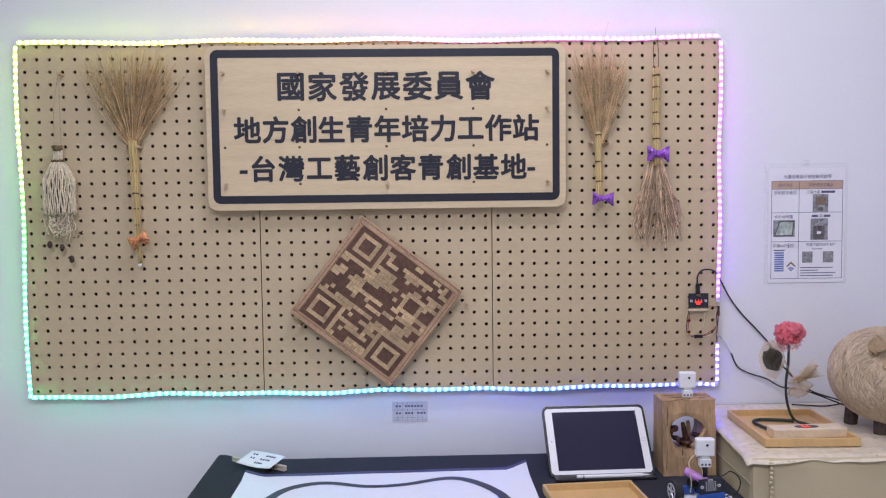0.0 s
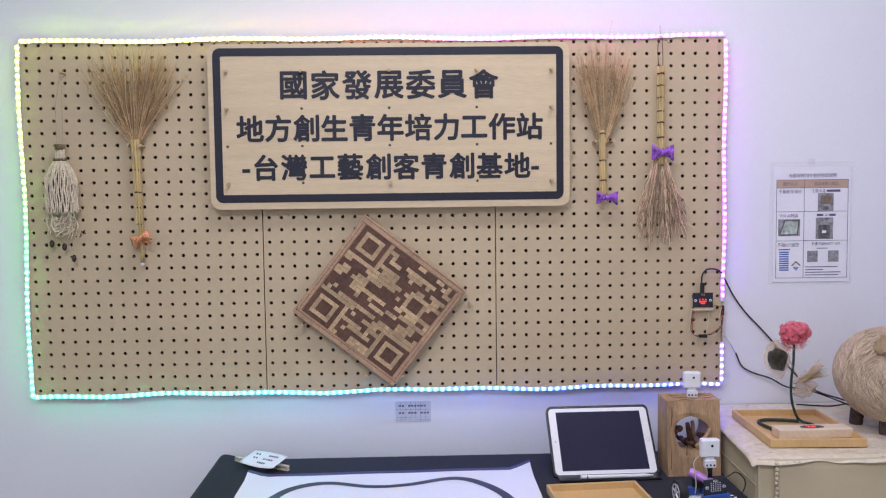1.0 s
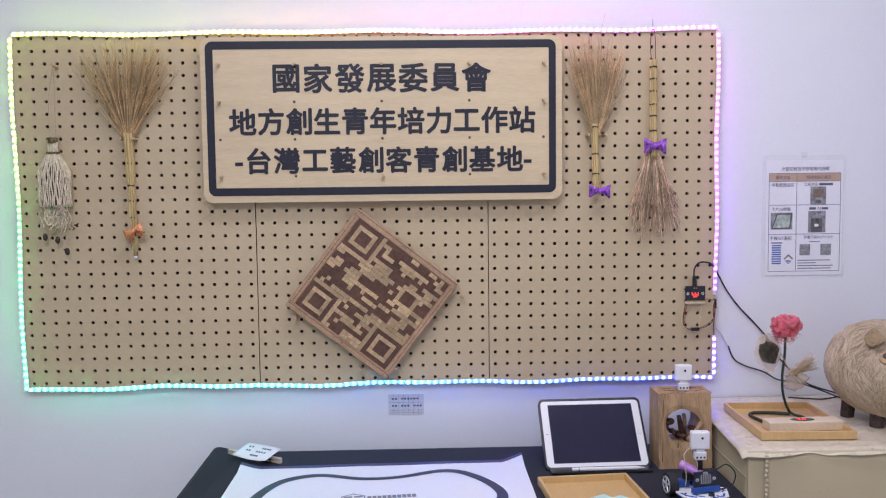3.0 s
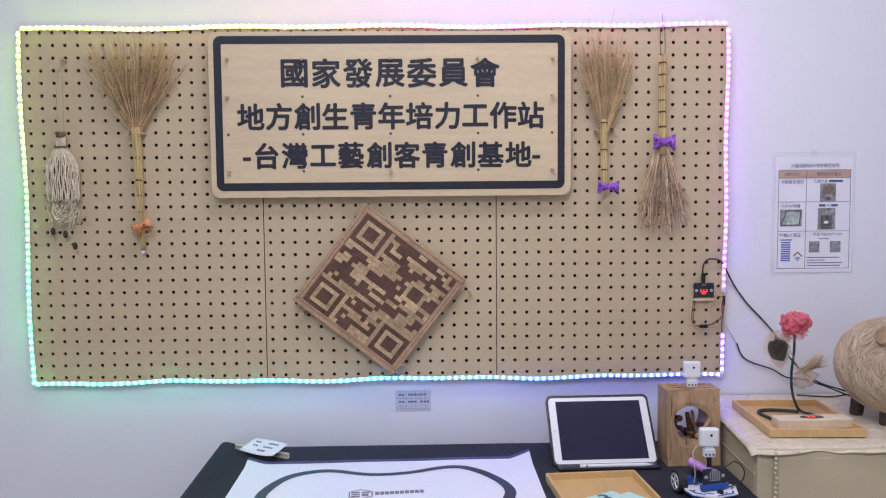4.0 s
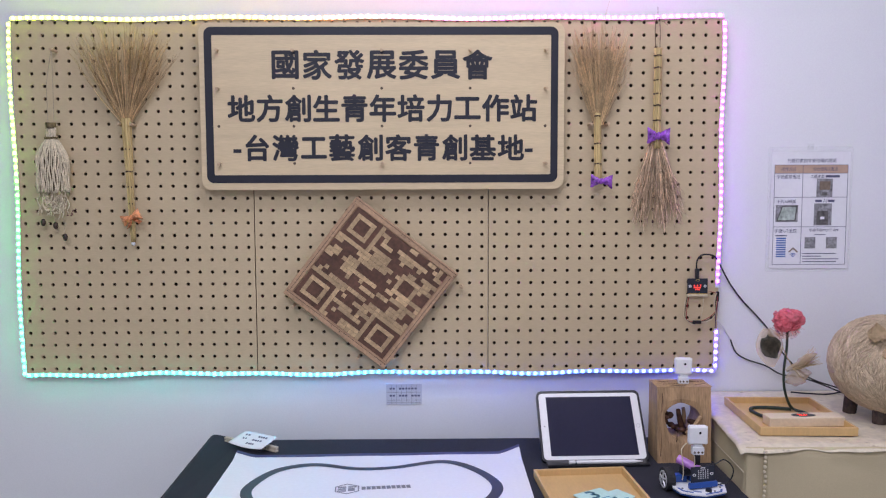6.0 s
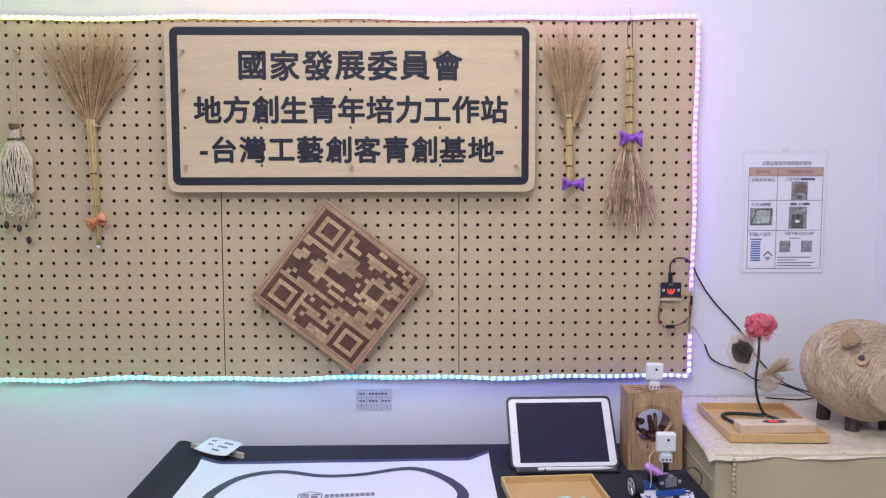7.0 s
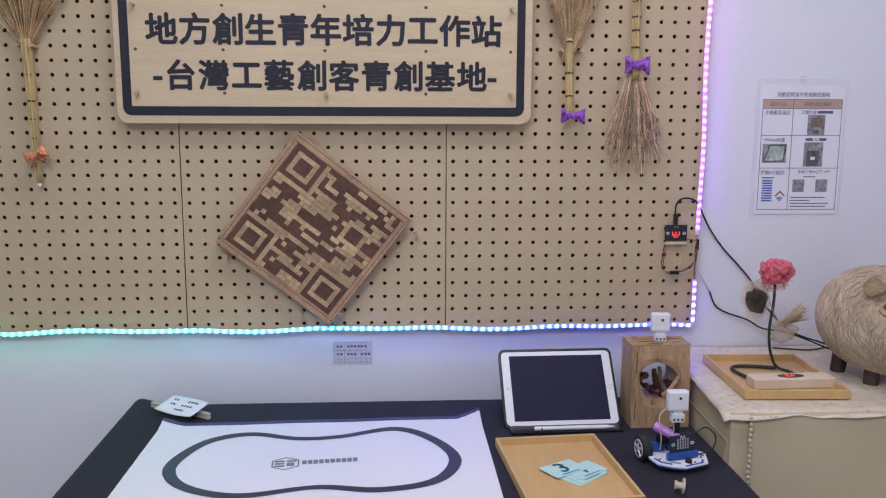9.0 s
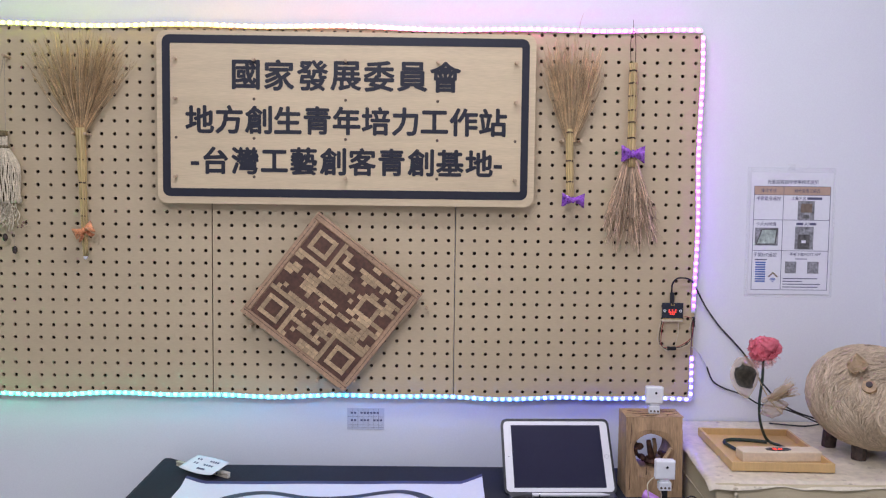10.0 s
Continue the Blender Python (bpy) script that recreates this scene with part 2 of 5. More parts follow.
def pegboard_mesh():
    """One panel with its holes going through."""
    bm = bmesh.new()
    y0, y1, k = 0.0, 0.006, 8
    gap = 0.0006
    cache = {}

    def vert(x, y, z):
        key = (round(x, 5), y, round(z, 5))
        if key not in cache:
            cache[key] = bm.verts.new((x, y, z))
        return cache[key]

    for i in range(19):
        for j in range(ROWS_N):
            cx, cz, h = (i + 0.5) * PITCH, BOT + (j + 0.5) * PITCH, PITCH / 2
            x0, x1 = i * PITCH + (gap if i == 0 else 0), (i + 1) * PITCH - (gap if i == 18 else 0)
            zt = min(cz + h, TOP)
            edge = [(x1, cz), (x1, zt), (cx, zt), (x0, zt), (x0, cz), (x0, cz - h), (cx, cz - h), (x1, cz - h)]
            ring = [(cx + HOLE_R * math.cos(2 * math.pi * a / k), cz + HOLE_R * math.sin(2 * math.pi * a / k)) for a in range(k)]
            e = [vert(x, y0, z) for x, z in edge]
            r0 = [bm.verts.new((x, y0, z)) for x, z in ring]
            r1 = [bm.verts.new((x, y1, z)) for x, z in ring]
            for a in range(k):
                b = (a + 1) % k
                bm.faces.new((e[a], e[b], r0[b], r0[a]))
                bm.faces.new((r0[a], r0[b], r1[b], r1[a]))
    me = bpy.data.meshes.new("panel")
    bm.to_mesh(me)
    bm.free()
    return me


PANEL = pegboard_mesh()
PANEL.materials.append(PEG)
BATTEN = surface("batten_wood", (0.40, 0.28, 0.17), 0.6, vary=0.15)
for i in range(3):
    x = -0.9 + 0.6012 * i
    pb = base("pegboard_panel", pose(x, 0, 0), "pale wooden pegboard panel with a grid of round holes", "pegboard", "pegboard panels")
    face = new("panel", PANEL)
    face.parent = pb
    for a in ((0.0006, 0.5994, 0.001, 0.0195, BOT, BOT + 0.003), (0.0006, 0.5994, 0.001, 0.0195, TOP - 0.003, TOP)):
        part("edge_strip", box(*a), BATTEN, pb)
    for xa in (0.0006, 0.5964):
        part("edge_strip", box(xa, xa + 0.003, 0.001, 0.0195, BOT + 0.003, TOP - 0.003), BATTEN, pb)
    # added sheet whose dark colour stands in for the shade behind the holes
    part("shade_backing", box(0.004, 0.596, 0.014, 0.019, BOT + 0.004, TOP - 0.004), HOLE, pb)

# ---- light strip round the pegboard ----
m, nt, bsdf = node_mat("led_glow")
geo = nt.nodes.new("ShaderNodeNewGeometry")
sub = nt.nodes.new("ShaderNodeVectorMath")
sub.operation = "SUBTRACT"
sub.inputs[1].default_value = (0, 0, (BOT + TOP) / 2)
sep = nt.nodes.new("ShaderNodeSeparateXYZ")
ang = nt.nodes.new("ShaderNodeMath")
ang.operation = "ARCTAN2"
mr = nt.nodes.new("ShaderNodeMapRange")
mr.inputs[1].default_value, mr.inputs[2].default_value = -math.pi, math.pi
ramp = nt.nodes.new("ShaderNodeValToRGB")
stops = [(0.0, (0.025, 1.0, 0.025)), (0.055, (0.014, 1.0, 0.22)), (0.10, (0.014, 0.75, 0.60)), (0.21, (0.014, 0.38, 1.0)), (0.33, (0.016, 0.15, 1.0)), (0.42, (0.03, 0.045, 1.0)), (0.455, (0.14, 0.018, 1.0)),
         (0.51, (0.38, 0.018, 1.0)), (0.63, (1.0, 0.035, 0.60)), (0.75, (1.0, 0.22, 0.11)), (0.84, (1.0, 0.60, 0.025)), (0.92, (0.58, 1.0, 0.02)), (1.0, (0.025, 1.0, 0.025))]
els = ramp.color_ramp.elements
while len(els) < len(stops):
    els.new(0.5)
for el, (p, c) in zip(els, stops):
    el.position, el.color = p, (*c, 1)
nt.links.new(geo.outputs["Position"], sub.inputs[0])
nt.links.new(sub.outputs[0], sep.inputs[0])
nt.links.new(sep.outputs["Z"], ang.inputs[0])
nt.links.new(sep.outputs["X"], ang.inputs[1])
nt.links.new(ang.outputs[0], mr.inputs[0])
nt.links.new(mr.outputs[0], ramp.inputs[0])
nt.links.new(ramp.outputs[0], bsdf.inputs["Emission Color"])
bsdf.inputs["Emission Strength"].default_value = 33
bsdf.inputs["Base Color"].default_value = (0.8, 0.8, 0.8, 1)
LED = m
STRIP = surface("strip_tape", (0.75, 0.75, 0.75), 0.4, vary=0.05, bump=0.05)


def led_runs():
    """The runs of the strip: the way along each side, with its sag, and the side it leans to."""
    top = [(-0.9 + 1.8 * s / 30, 1.826 + 0.003 * (s / 30) + 0.0022 * math.sin(s * 0.9) - 0.0016 * math.sin(s * 0.37)) for s in range(31)]
    left = [(-0.901 - 0.003 * math.sin(s * 0.5), 1.822 - 0.902 * s / 20) for s in range(21)]
    bottom = [(-0.9 + 1.8 * s / 36, 0.922 - 0.0024 * math.sin(s * 0.52 + 0.4) + 0.002 * math.sin(s * 1.13)) for s in range(37)]
    right_a = [(0.8985 + 0.002 * math.sin(s * 0.7), 1.824 - 0.684 * s / 16) for s in range(17)]
    right_b = [(0.896, 1.032 - 0.112 * s / 4) for s in range(5)]
    return [(top, (0, 0, 1)), (left, (-1, 0, 0)), (bottom, (0, 0, -1)), (right_a, (1, 0, 0)), (right_b, (1, 0, 0))]


strip = base("led_light_strip", pose(0, 0, 0), "multicoloured glowing light strip taped round the pegboard edge", "light strip")
LEDMESH = box(-0.0042, 0.0042, -0.0035, 0.0, -0.0041, 0.0041, 0.0012, 1)
lm = bpy.data.meshes.new("led")
LEDMESH.to_mesh(lm)
LEDMESH.free()
lm.materials.append(LED)
LEAN = radians(15)
for run, outward in led_runs():
    outward = Vector(outward)
    face_n = Vector((0, -math.cos(LEAN), 0)) + outward * math.sin(LEAN)
    pts = [Vector((x, -0.0035, z)) + outward * 0.002 for x, z in run]
    bm = bmesh.new()
    prev = None
    for i, p in enumerate(pts):
        d = (pts[min(i + 1, len(pts) - 1)] - pts[max(i - 1, 0)]).normalized()
        w = face_n.cross(d).normalized() * 0.0055
        cur = [bm.verts.new(q) for q in (p + w, p - w, p - w - face_n * 0.0012, p + w - face_n * 0.0012)]
        if prev:
            for a in range(4):
                b = (a + 1) % 4
                bm.faces.new((prev[a], prev[b], cur[b], cur[a]))
        else:
            bm.faces.new(cur)
        prev = cur
    bm.faces.new(prev[::-1])
    part("tape", bm, STRIP, strip)
    rest, step = 0.009, 0.0178
    for p, q in zip(pts, pts[1:]):
        seg = (q - p).length
        d = (q - p).normalized()
        ny = -(face_n - d * face_n.dot(d)).normalized()
        turn = Matrix((d, ny, d.cross(ny))).transposed().to_4x4()
        while rest < seg:
            ob = new("led", lm)
            ob.parent = strip
            ob.matrix_basis = Matrix.Translation(p + d * rest) @ turn
            rest += step
        rest -= seg

# ---- sign ----
SY = -0.030
sign = base("sign_board", pose(0, 0, 0), "pale plywood sign with rounded corners, black border and black Chinese lettering", "sign")
SX0, SX1, SZ0, SZ1 = -0.4225, 0.491, 1.398, 1.813
bm = slab(rounded(SX0, SX1, SZ0, SZ1, 0.022), SY, SY + 0.009)
bmesh.ops.bevel(bm, geom=[e for e in bm.edges if abs(e.verts[0].co.y - SY) < 1e-6 and abs(e.verts[1].co.y - SY) < 1e-6], offset=0.0012, segments=2, affect="EDGES")
part("board", bm, PLY, sign)
part("border", ring_slab(rounded(-0.4095, 0.475, 1.4150, 1.8025, 0.018), rounded(-0.3905, 0.457, 1.4350, 1.7825, 0.003), SY - 0.0008, SY + 0.001), INK, sign, "black painted border")
for xx in (-0.38, 0.032, 0.443):
    for zz in (1.44, 1.78):
        part("spacer", rod((xx, SY + 0.009, zz), (xx, 0.0, zz), 0.006), DOWEL, sign)


def bold_mesh(me, reach, y):
    """Thicken flat strokes by laying shifted copies over one another."""
    bm = bmesh.new()
    for k in range(9):
        a = 2 * math.pi * k / 8
        dx, dz = (0, 0) if k == 8 else (reach * math.cos(a), reach * math.sin(a))
        own = bmesh.new()
        own.from_mesh(me)
        merge(bm, own, Matrix.Translation((dx, -0.00005 * k, dz)))
    bm.to_mesh(me)
    bm.free()


def sign_line(text, x0, x1, z0, z1):
    n = len(text)
    w = (x1 - x0 + (x1 - x0) * 0.12 / n) / n
    for i, ch in enumerate(text):
        ob = lettering("character", ch, x0 + w * (i + 0.44), (z0 + z1) / 2, (z1 - z0) * 0.985, SY - 0.0006, INK, sign, thick=0.0)
        bold_mesh(ob.data, 0.0021, SY)


sign_line("國家發展委員會", -0.2435, 0.308, 1.6705, 1.7475)
sign_line("地方創生青年培力工作站", -0.351, 0.420, 1.566, 1.637)
sign_line("台灣工藝創客青創基地", -0.313, 0.388, 1.4685, 1.5375)
for xx in (-0.332, 0.402):
    part("dash", box(xx - 0.010, xx + 0.010, SY - 0.0008, SY + 0.001, 1.491, 1.500), INK, sign)
COLS, LEVELS = (-0.377, -0.189, 0.032, 0.254, 0.443), (1.745, 1.651, 1.557, 1.464)
PEGGED = {(0, 0), (1, 0), (2, 0), (3, 0), (4, 0), (0, 1), (4, 1), (0, 3), (2, 3), (4, 3)}
for i, xx in enumerate(COLS):
    for j, zz in enumerate(LEVELS):
        if (i, j) in PEGGED:
            bm = rod((xx, SY + 0.002, zz), (xx + 0.001, SY - 0.019, zz - 0.002), 0.0042, 0.0038, 12)
            part("peg", bm, DOWEL, sign, smooth=False)
        elif 0 < i < 4 or j == 2:
            # dark disc set on the face, shade of an open hole by colour
            part("peg_hole", rod((xx, SY + 0.002, zz), (xx, SY - 0.0006, zz), 0.0036, n=12), HOLE, sign)

# ---- table ----
table = base("display_table", pose(0, 0, 0), "display table under a black cloth, against the wall", "table")
TX0, TX1, TY0 = -0.4225, 0.820, -0.78


def cloth_mesh():
    """A cloth over the table: top, rounded edges and hanging sides."""
    bm = bmesh.new()
    prof = [(0.0, 0.0), (0.006, -0.002), (0.011, -0.007), (0.014, -0.02), (0.018, -0.25), (0.024, -0.72)]
    loops = []
    for o, dz in prof:
        pts = []
        plain = rounded(TX0 + 0.012 - o, TX1, TY0 - o + 0.012, -0.042 + o, 0.012 + o, 5)
        out = []
        for p, q in zip(plain, plain[1:] + plain[:1]):
            out.append(p)
            if p[1] > -0.1 and q[1] > -0.1 and abs(p[0] - q[0]) > 0.5:
                near, far = min(p[0], q[0]), max(p[0], q[0])
                way = [near + 0.03, near + 0.06, near + 0.10, near + 0.3, near + 0.6]
                out += [(x, p[1]) for x in (way if p[0] < q[0] else way[::-1])]
        out = [(x, y + 0.030 * max(0, 1 - (x - TX0) / 0.10) if y > -0.1 else y) for x, y in out]
        for i, (x, y) in enumerate(out):
            rise = 0.010 * max(0, 1 - (x - TX0) / 0.07) if y > -0.1 else 0
            pts.append(bm.verts.new((x, min(y, 0.012), TABLE_Z + dz + rise)))
        loops.append(pts)
    bm.faces.new(loops[0])
    for a, b in zip(loops, loops[1:]):
        for i in range(len(a)):
            j = (i + 1) % len(a)
            bm.faces.new((a[i], a[j], b[j], b[i]))
    return bm


part("tablecloth", cloth_mesh(), CLOTH, table, "black tablecloth hanging over the edges", smooth=False)
part("tabletop", box(TX0 + 0.02, TX1 - 0.02, TY0 + 0.02, -0.04, TABLE_Z - 0.03, TABLE_Z - 0.003), BAMBOO, table)
for xx in (TX0 + 0.05, TX1 - 0.08):
    for yy in (TY0 + 0.06, -0.06):
        part("leg", box(xx - 0.018, xx + 0.018, yy - 0.018, yy + 0.018, 0, TABLE_Z - 0.03, 0.003), CHROME, table)


# ---- inlaid plaque ----
PW, PH = 0.3245, 0.3120
plaque = base("wooden_plaque", pose(-0.001, -0.030, 1.1585, 0, 37.9, 0), "square wooden plaque with dark and light geometric inlay, hung cornerwise", "wall plaque")
part("backboard", box(-PW / 2, PW / 2, 0.0, 0.012, -PH / 2, PH / 2, 0.002), FRAMEWOOD, plaque)
fw = 0.017
for x0, x1, z0, z1 in ((-PW / 2 + 0.001, PW / 2 - 0.001, PH / 2 - fw, PH / 2 - 0.001), (-PW / 2 + 0.001, PW / 2 - 0.001, -PH / 2 + 0.001, -PH / 2 + fw),
                       (-PW / 2 + 0.001, -PW / 2 + fw, -PH / 2 + fw + 0.001, PH / 2 - fw - 0.001), (PW / 2 - fw, PW / 2 - 0.001, -PH / 2 + fw + 0.001, PH / 2 - fw - 0.001)):
    strip_ob = part("frame_strip", box(x0, x1, -0.004, 0.0005, z0, z1, 0.0012), FRAMEWOOD, plaque)
    long_x = x1 - x0 > z1 - z0
    if long_x:
        part("groove", box(x0 + 0.002, x1 - 0.002, -0.0044, -0.003, (z0 + z1) / 2 - 0.0006 + 0.004, (z0 + z1) / 2 + 0.0006 + 0.004), HOLE, strip_ob)
    else:
        part("groove", box((x0 + x1) / 2 - 0.0006, (x0 + x1) / 2 + 0.0006, -0.0044, -0.003, z0 + 0.002, z1 - 0.002), HOLE, strip_ob)
for sx in (-1, 1):
    for sz in (-1, 1):
        for dx, dz in ((0.006, 0.012), (0.014, 0.005), (0.15, 0.009)):
            part("nail", rod((sx * (PW / 2 - dx), -0.0035, sz * (PH / 2 - dz)), (sx * (PW / 2 - dx), -0.005, sz * (PH / 2 - dz)), 0.0013, n=8), HOLE, plaque)
IW, IH, NM = PW - 2 * fw - 0.004, PH - 2 * fw - 0.004, 25
part("inlay_ground", box(-IW / 2, IW / 2, -0.0012, 0.0006, -IH / 2, IH / 2), WALNUT, plaque, "dark brown wood ground")
rng = random.Random(11)
MX, MZ = IW / NM, IH / NM


def inlay(i0, i1, j0, j1, inset=0.0003, nm="inlay_block"):
    x0, x1 = -IW / 2 + i0 * MX + inset, -IW / 2 + i1 * MX - inset
    z0, z1 = -IH / 2 + j0 * MZ + inset, -IH / 2 + j1 * MZ - inset
    return part(nm, box(x0, x1, -0.0026 - rng.random() * 0.0006, -0.001, z0, z1), OAK, plaque)


def in_square(i, j):
    return (i < 8 and j > 16) or (i < 8 and j < 8) or (i > 16 and j < 8)


for ci, cj in ((0, 18), (0, 0), (18, 0)):
    for a in ((1, 6, 5, 6), (1, 6, 1, 2), (1, 2, 2, 5), (5, 6, 2, 5)):
        inlay(ci + a[0], ci + a[1], cj + a[2], cj + a[3], nm="square_border")
for a in ((0, 8, 17, 18), (7, 8, 18, 25), (0, 8, 7, 8), (7, 8, 0, 7), (17, 25, 7, 8), (17, 18, 0, 7)):
    inlay(*a)
for a in ((17, 22, 14, 15), (17, 22, 18, 19), (17, 18, 15, 18), (21, 22, 15, 18)):
    inlay(*a, nm="square_border")
for j in range(NM):
    i = 0
    while i < NM:
        run = rng.choice((1, 1, 1, 1, 2, 2, 3, 4))
        if rng.random() < 0.49:
            k = i
            while k < min(i + run, NM) and not in_square(k, j) and not (16 < k < 22 and 13 < j < 19):
                k += 1
            if k > i:
                inlay(i, k, j, j + 1)
        i += max(run, 1)
for x, z in ((0.232, 1.146), (-0.200, 1.098), (-0.036, 0.962), (0.056, 0.962)):
    peg = part("support_peg", rod((0, 0.008, 0), (0, -0.034, 0.001), 0.0042, 0.0038, 12), DOWEL)
    peg.location = (x, 0, z)
    tagged(peg, "short round wooden peg in the pegboard", "peg", "support pegs")

# ---- brooms ----
STRAW = by_island(surface("straw", (0.61, 0.435, 0.235), 0.65, vary=0.2, scale=30, fine=200, bump=0.1), 0.45)
STRAWRED = by_island(surface("reddish_straw", (0.70, 0.525, 0.355), 0.65, vary=0.2, scale=30, fine=200, bump=0.1), 0.5)
STALK = by_island(surface("straw_stalk", (0.60, 0.445, 0.19), 0.5, vary=0.18, scale=25, fine=150, stretch=(1, 1, 0.12), bump=0.25), 0.25)
TWINE = surface("twine", (0.10, 0.065, 0.04), 0.8, vary=0.3)
STRING = surface("pale_string", (0.50, 0.42, 0.30), 0.85, vary=0.2, fine=400)
PURPLE = surface("purple_ribbon", (0.30, 0.085, 0.52), 0.25, vary=0.35, scale=60, bump=0.4, coat=0.3)
ORANGE = surface("orange_ribbon", (0.72, 0.30, 0.13), 0.35, vary=0.25, scale=60, bump=0.4)


def tuft(n, length, half, seed, r=0.0011, wave=0.0, back=0.016, hairs=3, wide=0.75):
    """Bristles that fan out upwards from the origin, in the x-z plane, with fine side hairs."""
    rg, bm = random.Random(seed), bmesh.new()
    for i in range(n):
        u = rg.uniform(-wide, wide) if i % 4 else max(-1.1, min(1.1, rg.gauss(0, 0.7)))
        ll = length * (1 - 0.24 * u * u) * rg.uniform(0.66, 1.0)
        x1 = half * u * ll / length + rg.uniform(-0.004, 0.004)
        yb = rg.uniform(-back, back * 0.4)
        x0 = 0.009 * u + rg.uniform(-0.003, 0.003)
        ph, fq = rg.uniform(0, 6.28), rg.uniform(9, 15)
        sag = rg.uniform(-0.006, 0.006)
        pts = []
        for k in range(9):
            t = k / 8
            wv = wave * t * math.sin(fq * t + ph)
            pts.append((x0 + (x1 - x0) * t + sag * math.sin(math.pi * t) + wv, yb * min(1, 2 * t) + 0.5 * wave * t * math.cos(fq * t), ll * t))
        tube(pts, r * rg.uniform(0.6, 1.3), 3, bm, 0.3)
        for h in range(hairs):
            k = rg.choice((3, 4, 5, 5, 6, 6, 7))
            p, q = Vector(pts[k]), Vector(pts[k + 1])
            d = (q - p).normalized()
            tip = p + (d + Vector((rg.uniform(-0.35, 0.35), rg.uniform(-0.3, 0.1), 0))) * rg.uniform(0.015, 0.045)
            tube((p, (p + tip) / 2 + Vector((0, 0, 0.0015)), tip), r * 0.36, 3, bm, 0.3)
    return bm


def stalk_bundle(z0, z1, r, knots, seed, lean=0.0, foot=1.0):
    """A bundle of stalks standing along z, nipped in where it is bound."""
    rg, bm = random.Random(seed), bmesh.new()
    for i in range(16):
        a = 2 * math.pi * i / 16 * 2.4
        rr = r * math.sqrt((i + 0.5) / 16) * 0.85
        pts = []
        for k in range(15):
            z = z0 + (z1 - z0) * k / 14
            nip = 1 - 0.22 * sum(math.exp(-((z - kz) / 0.006) ** 2) for kz in knots)
            nip *= foot + (1.12 - foot) * k / 14 if foot < 1 else 1
            pts.append((rr * math.cos(a) * nip + lean * (z - z0), rr * math.sin(a) * nip, z))
        thick = r * rg.uniform(0.34, 0.44)
        tube(pts[::-1], thick, 5, bm, foot)
    return bm


def binding(z, r, x=0.0):
    bm = bmesh.new()
    for d in (-0.0012, 0.0, 0.0012):
        ring = [(x + r * math.cos(a), r * math.sin(a), z + d + 0.0006 * math.sin(a * 3)) for a in (2 * math.pi * k / 14 for k in range(15))]
        tube(ring, 0.0007, 4, bm)
    return bm


def bow(name, parent, x, y, z, w, h, material, label, tilt=0.0, tails=True):
    """A ribbon bow: two puffed loops, a knot, and two tails as parts of it."""
    m = pose(x, y, z, 0, tilt, 0)
    knot = part(name, ball((0, -0.002, 0), w * 0.11, 0.005, h * 0.27, 10, 8), material, parent, label, True)
    knot.matrix_basis = m
    for s in (-1, 1):
        bm = bmesh.new()
        rows = []
        for i in range(10):
            t = i / 9
            hh = h * (0.16 + 0.40 * t ** 0.8)
            th = 0.002 + 0.009 * math.sin(math.pi * min(1, t * 0.92 + 0.04))
            row = []
            for k in range(18):
                a = 2 * math.pi * k / 18
                q = Vector((t * 3.1 + s * 5, 2.3 * math.cos(a), 2.3 * math.sin(a) + x * 40))
                cr = 1 + 0.55 * noise.noise(q * 1.7)
                row.append(bm.verts.new((s * (w * 0.06 + w * 0.44 * t * (1 - 0.10 * t * (1 - abs(math.sin(a))))), -0.003 + th * math.cos(a) * cr, hh * math.sin(a) * (1 + 0.22 * noise.noise(q * 1.3)))))
            rows.append(row)
        for a, b in zip(rows, rows[1:]):
            for k in range(18):
                bm.faces.new((a[k], a[(k + 1) % 18], b[(k + 1) % 18], b[k]))
        bm.faces.new(rows[-1])
        part("loop", bm, material, knot)
        if tails:
            bm = bmesh.new()
            prev = None
            for i in range(6):
                t = i / 5
                cx, cz = s * (0.002 + w * 0.30 * t), -h * (0.15 + 0.75 * t)
                cur = [bm.verts.new((cx - 0.004 - 0.002 * t, -0.003 - 0.003 * math.sin(3 * t), cz)), bm.verts.new((cx + 0.004 + 0.002 * t, -0.004 + 0.003 * math.sin(4 * t + s), cz + 0.002))]
                if prev:
                    bm.faces.new((prev[0], prev[1], cur[1], cur[0]))
                prev = cur
            bmesh.ops.solidify(bm, geom=bm.faces[:], thickness=0.0005)
            part("tail", bm, material, knot)
    return knot


BY = -0.020
broom = base("hand_broom", pose(-0.612, BY, 1.566), "upturned straw hand broom with long bound handle and orange bow", "broom", "hanging brooms")
part("bristles", tuft(190, 0.254, 0.180, 3, r=0.0011, wave=0.0015, hairs=5, wide=0.86), STRAW, broom, "fanned dry brown straw")["kind"] = "stuff"
handle = part("handle", stalk_bundle(-0.300, 0.012, 0.0104, (-0.065, -0.121, -0.160, -0.202), 5, -0.026, 0.52), STALK, broom, "bundle of yellow stalks", True)
handle["kind"] = "stuff"
handle.location.x = 0.008
for kz in (-0.065, -0.121, -0.160, -0.202):
    part("binding", binding(kz, 0.0094 * (0.56 + 0.5 * (kz + 0.300) / 0.312), -0.026 * (kz + 0.300)), TWINE, handle)
part("tip", ball((0.0, 0, -0.303), 0.005, 0.005, 0.006, 10, 8), PAPER, handle, "white tied end")
bow("bow", broom, 0.010, -0.012, -0.236, 0.050, 0.026, ORANGE, "orange gauze bow", -24)
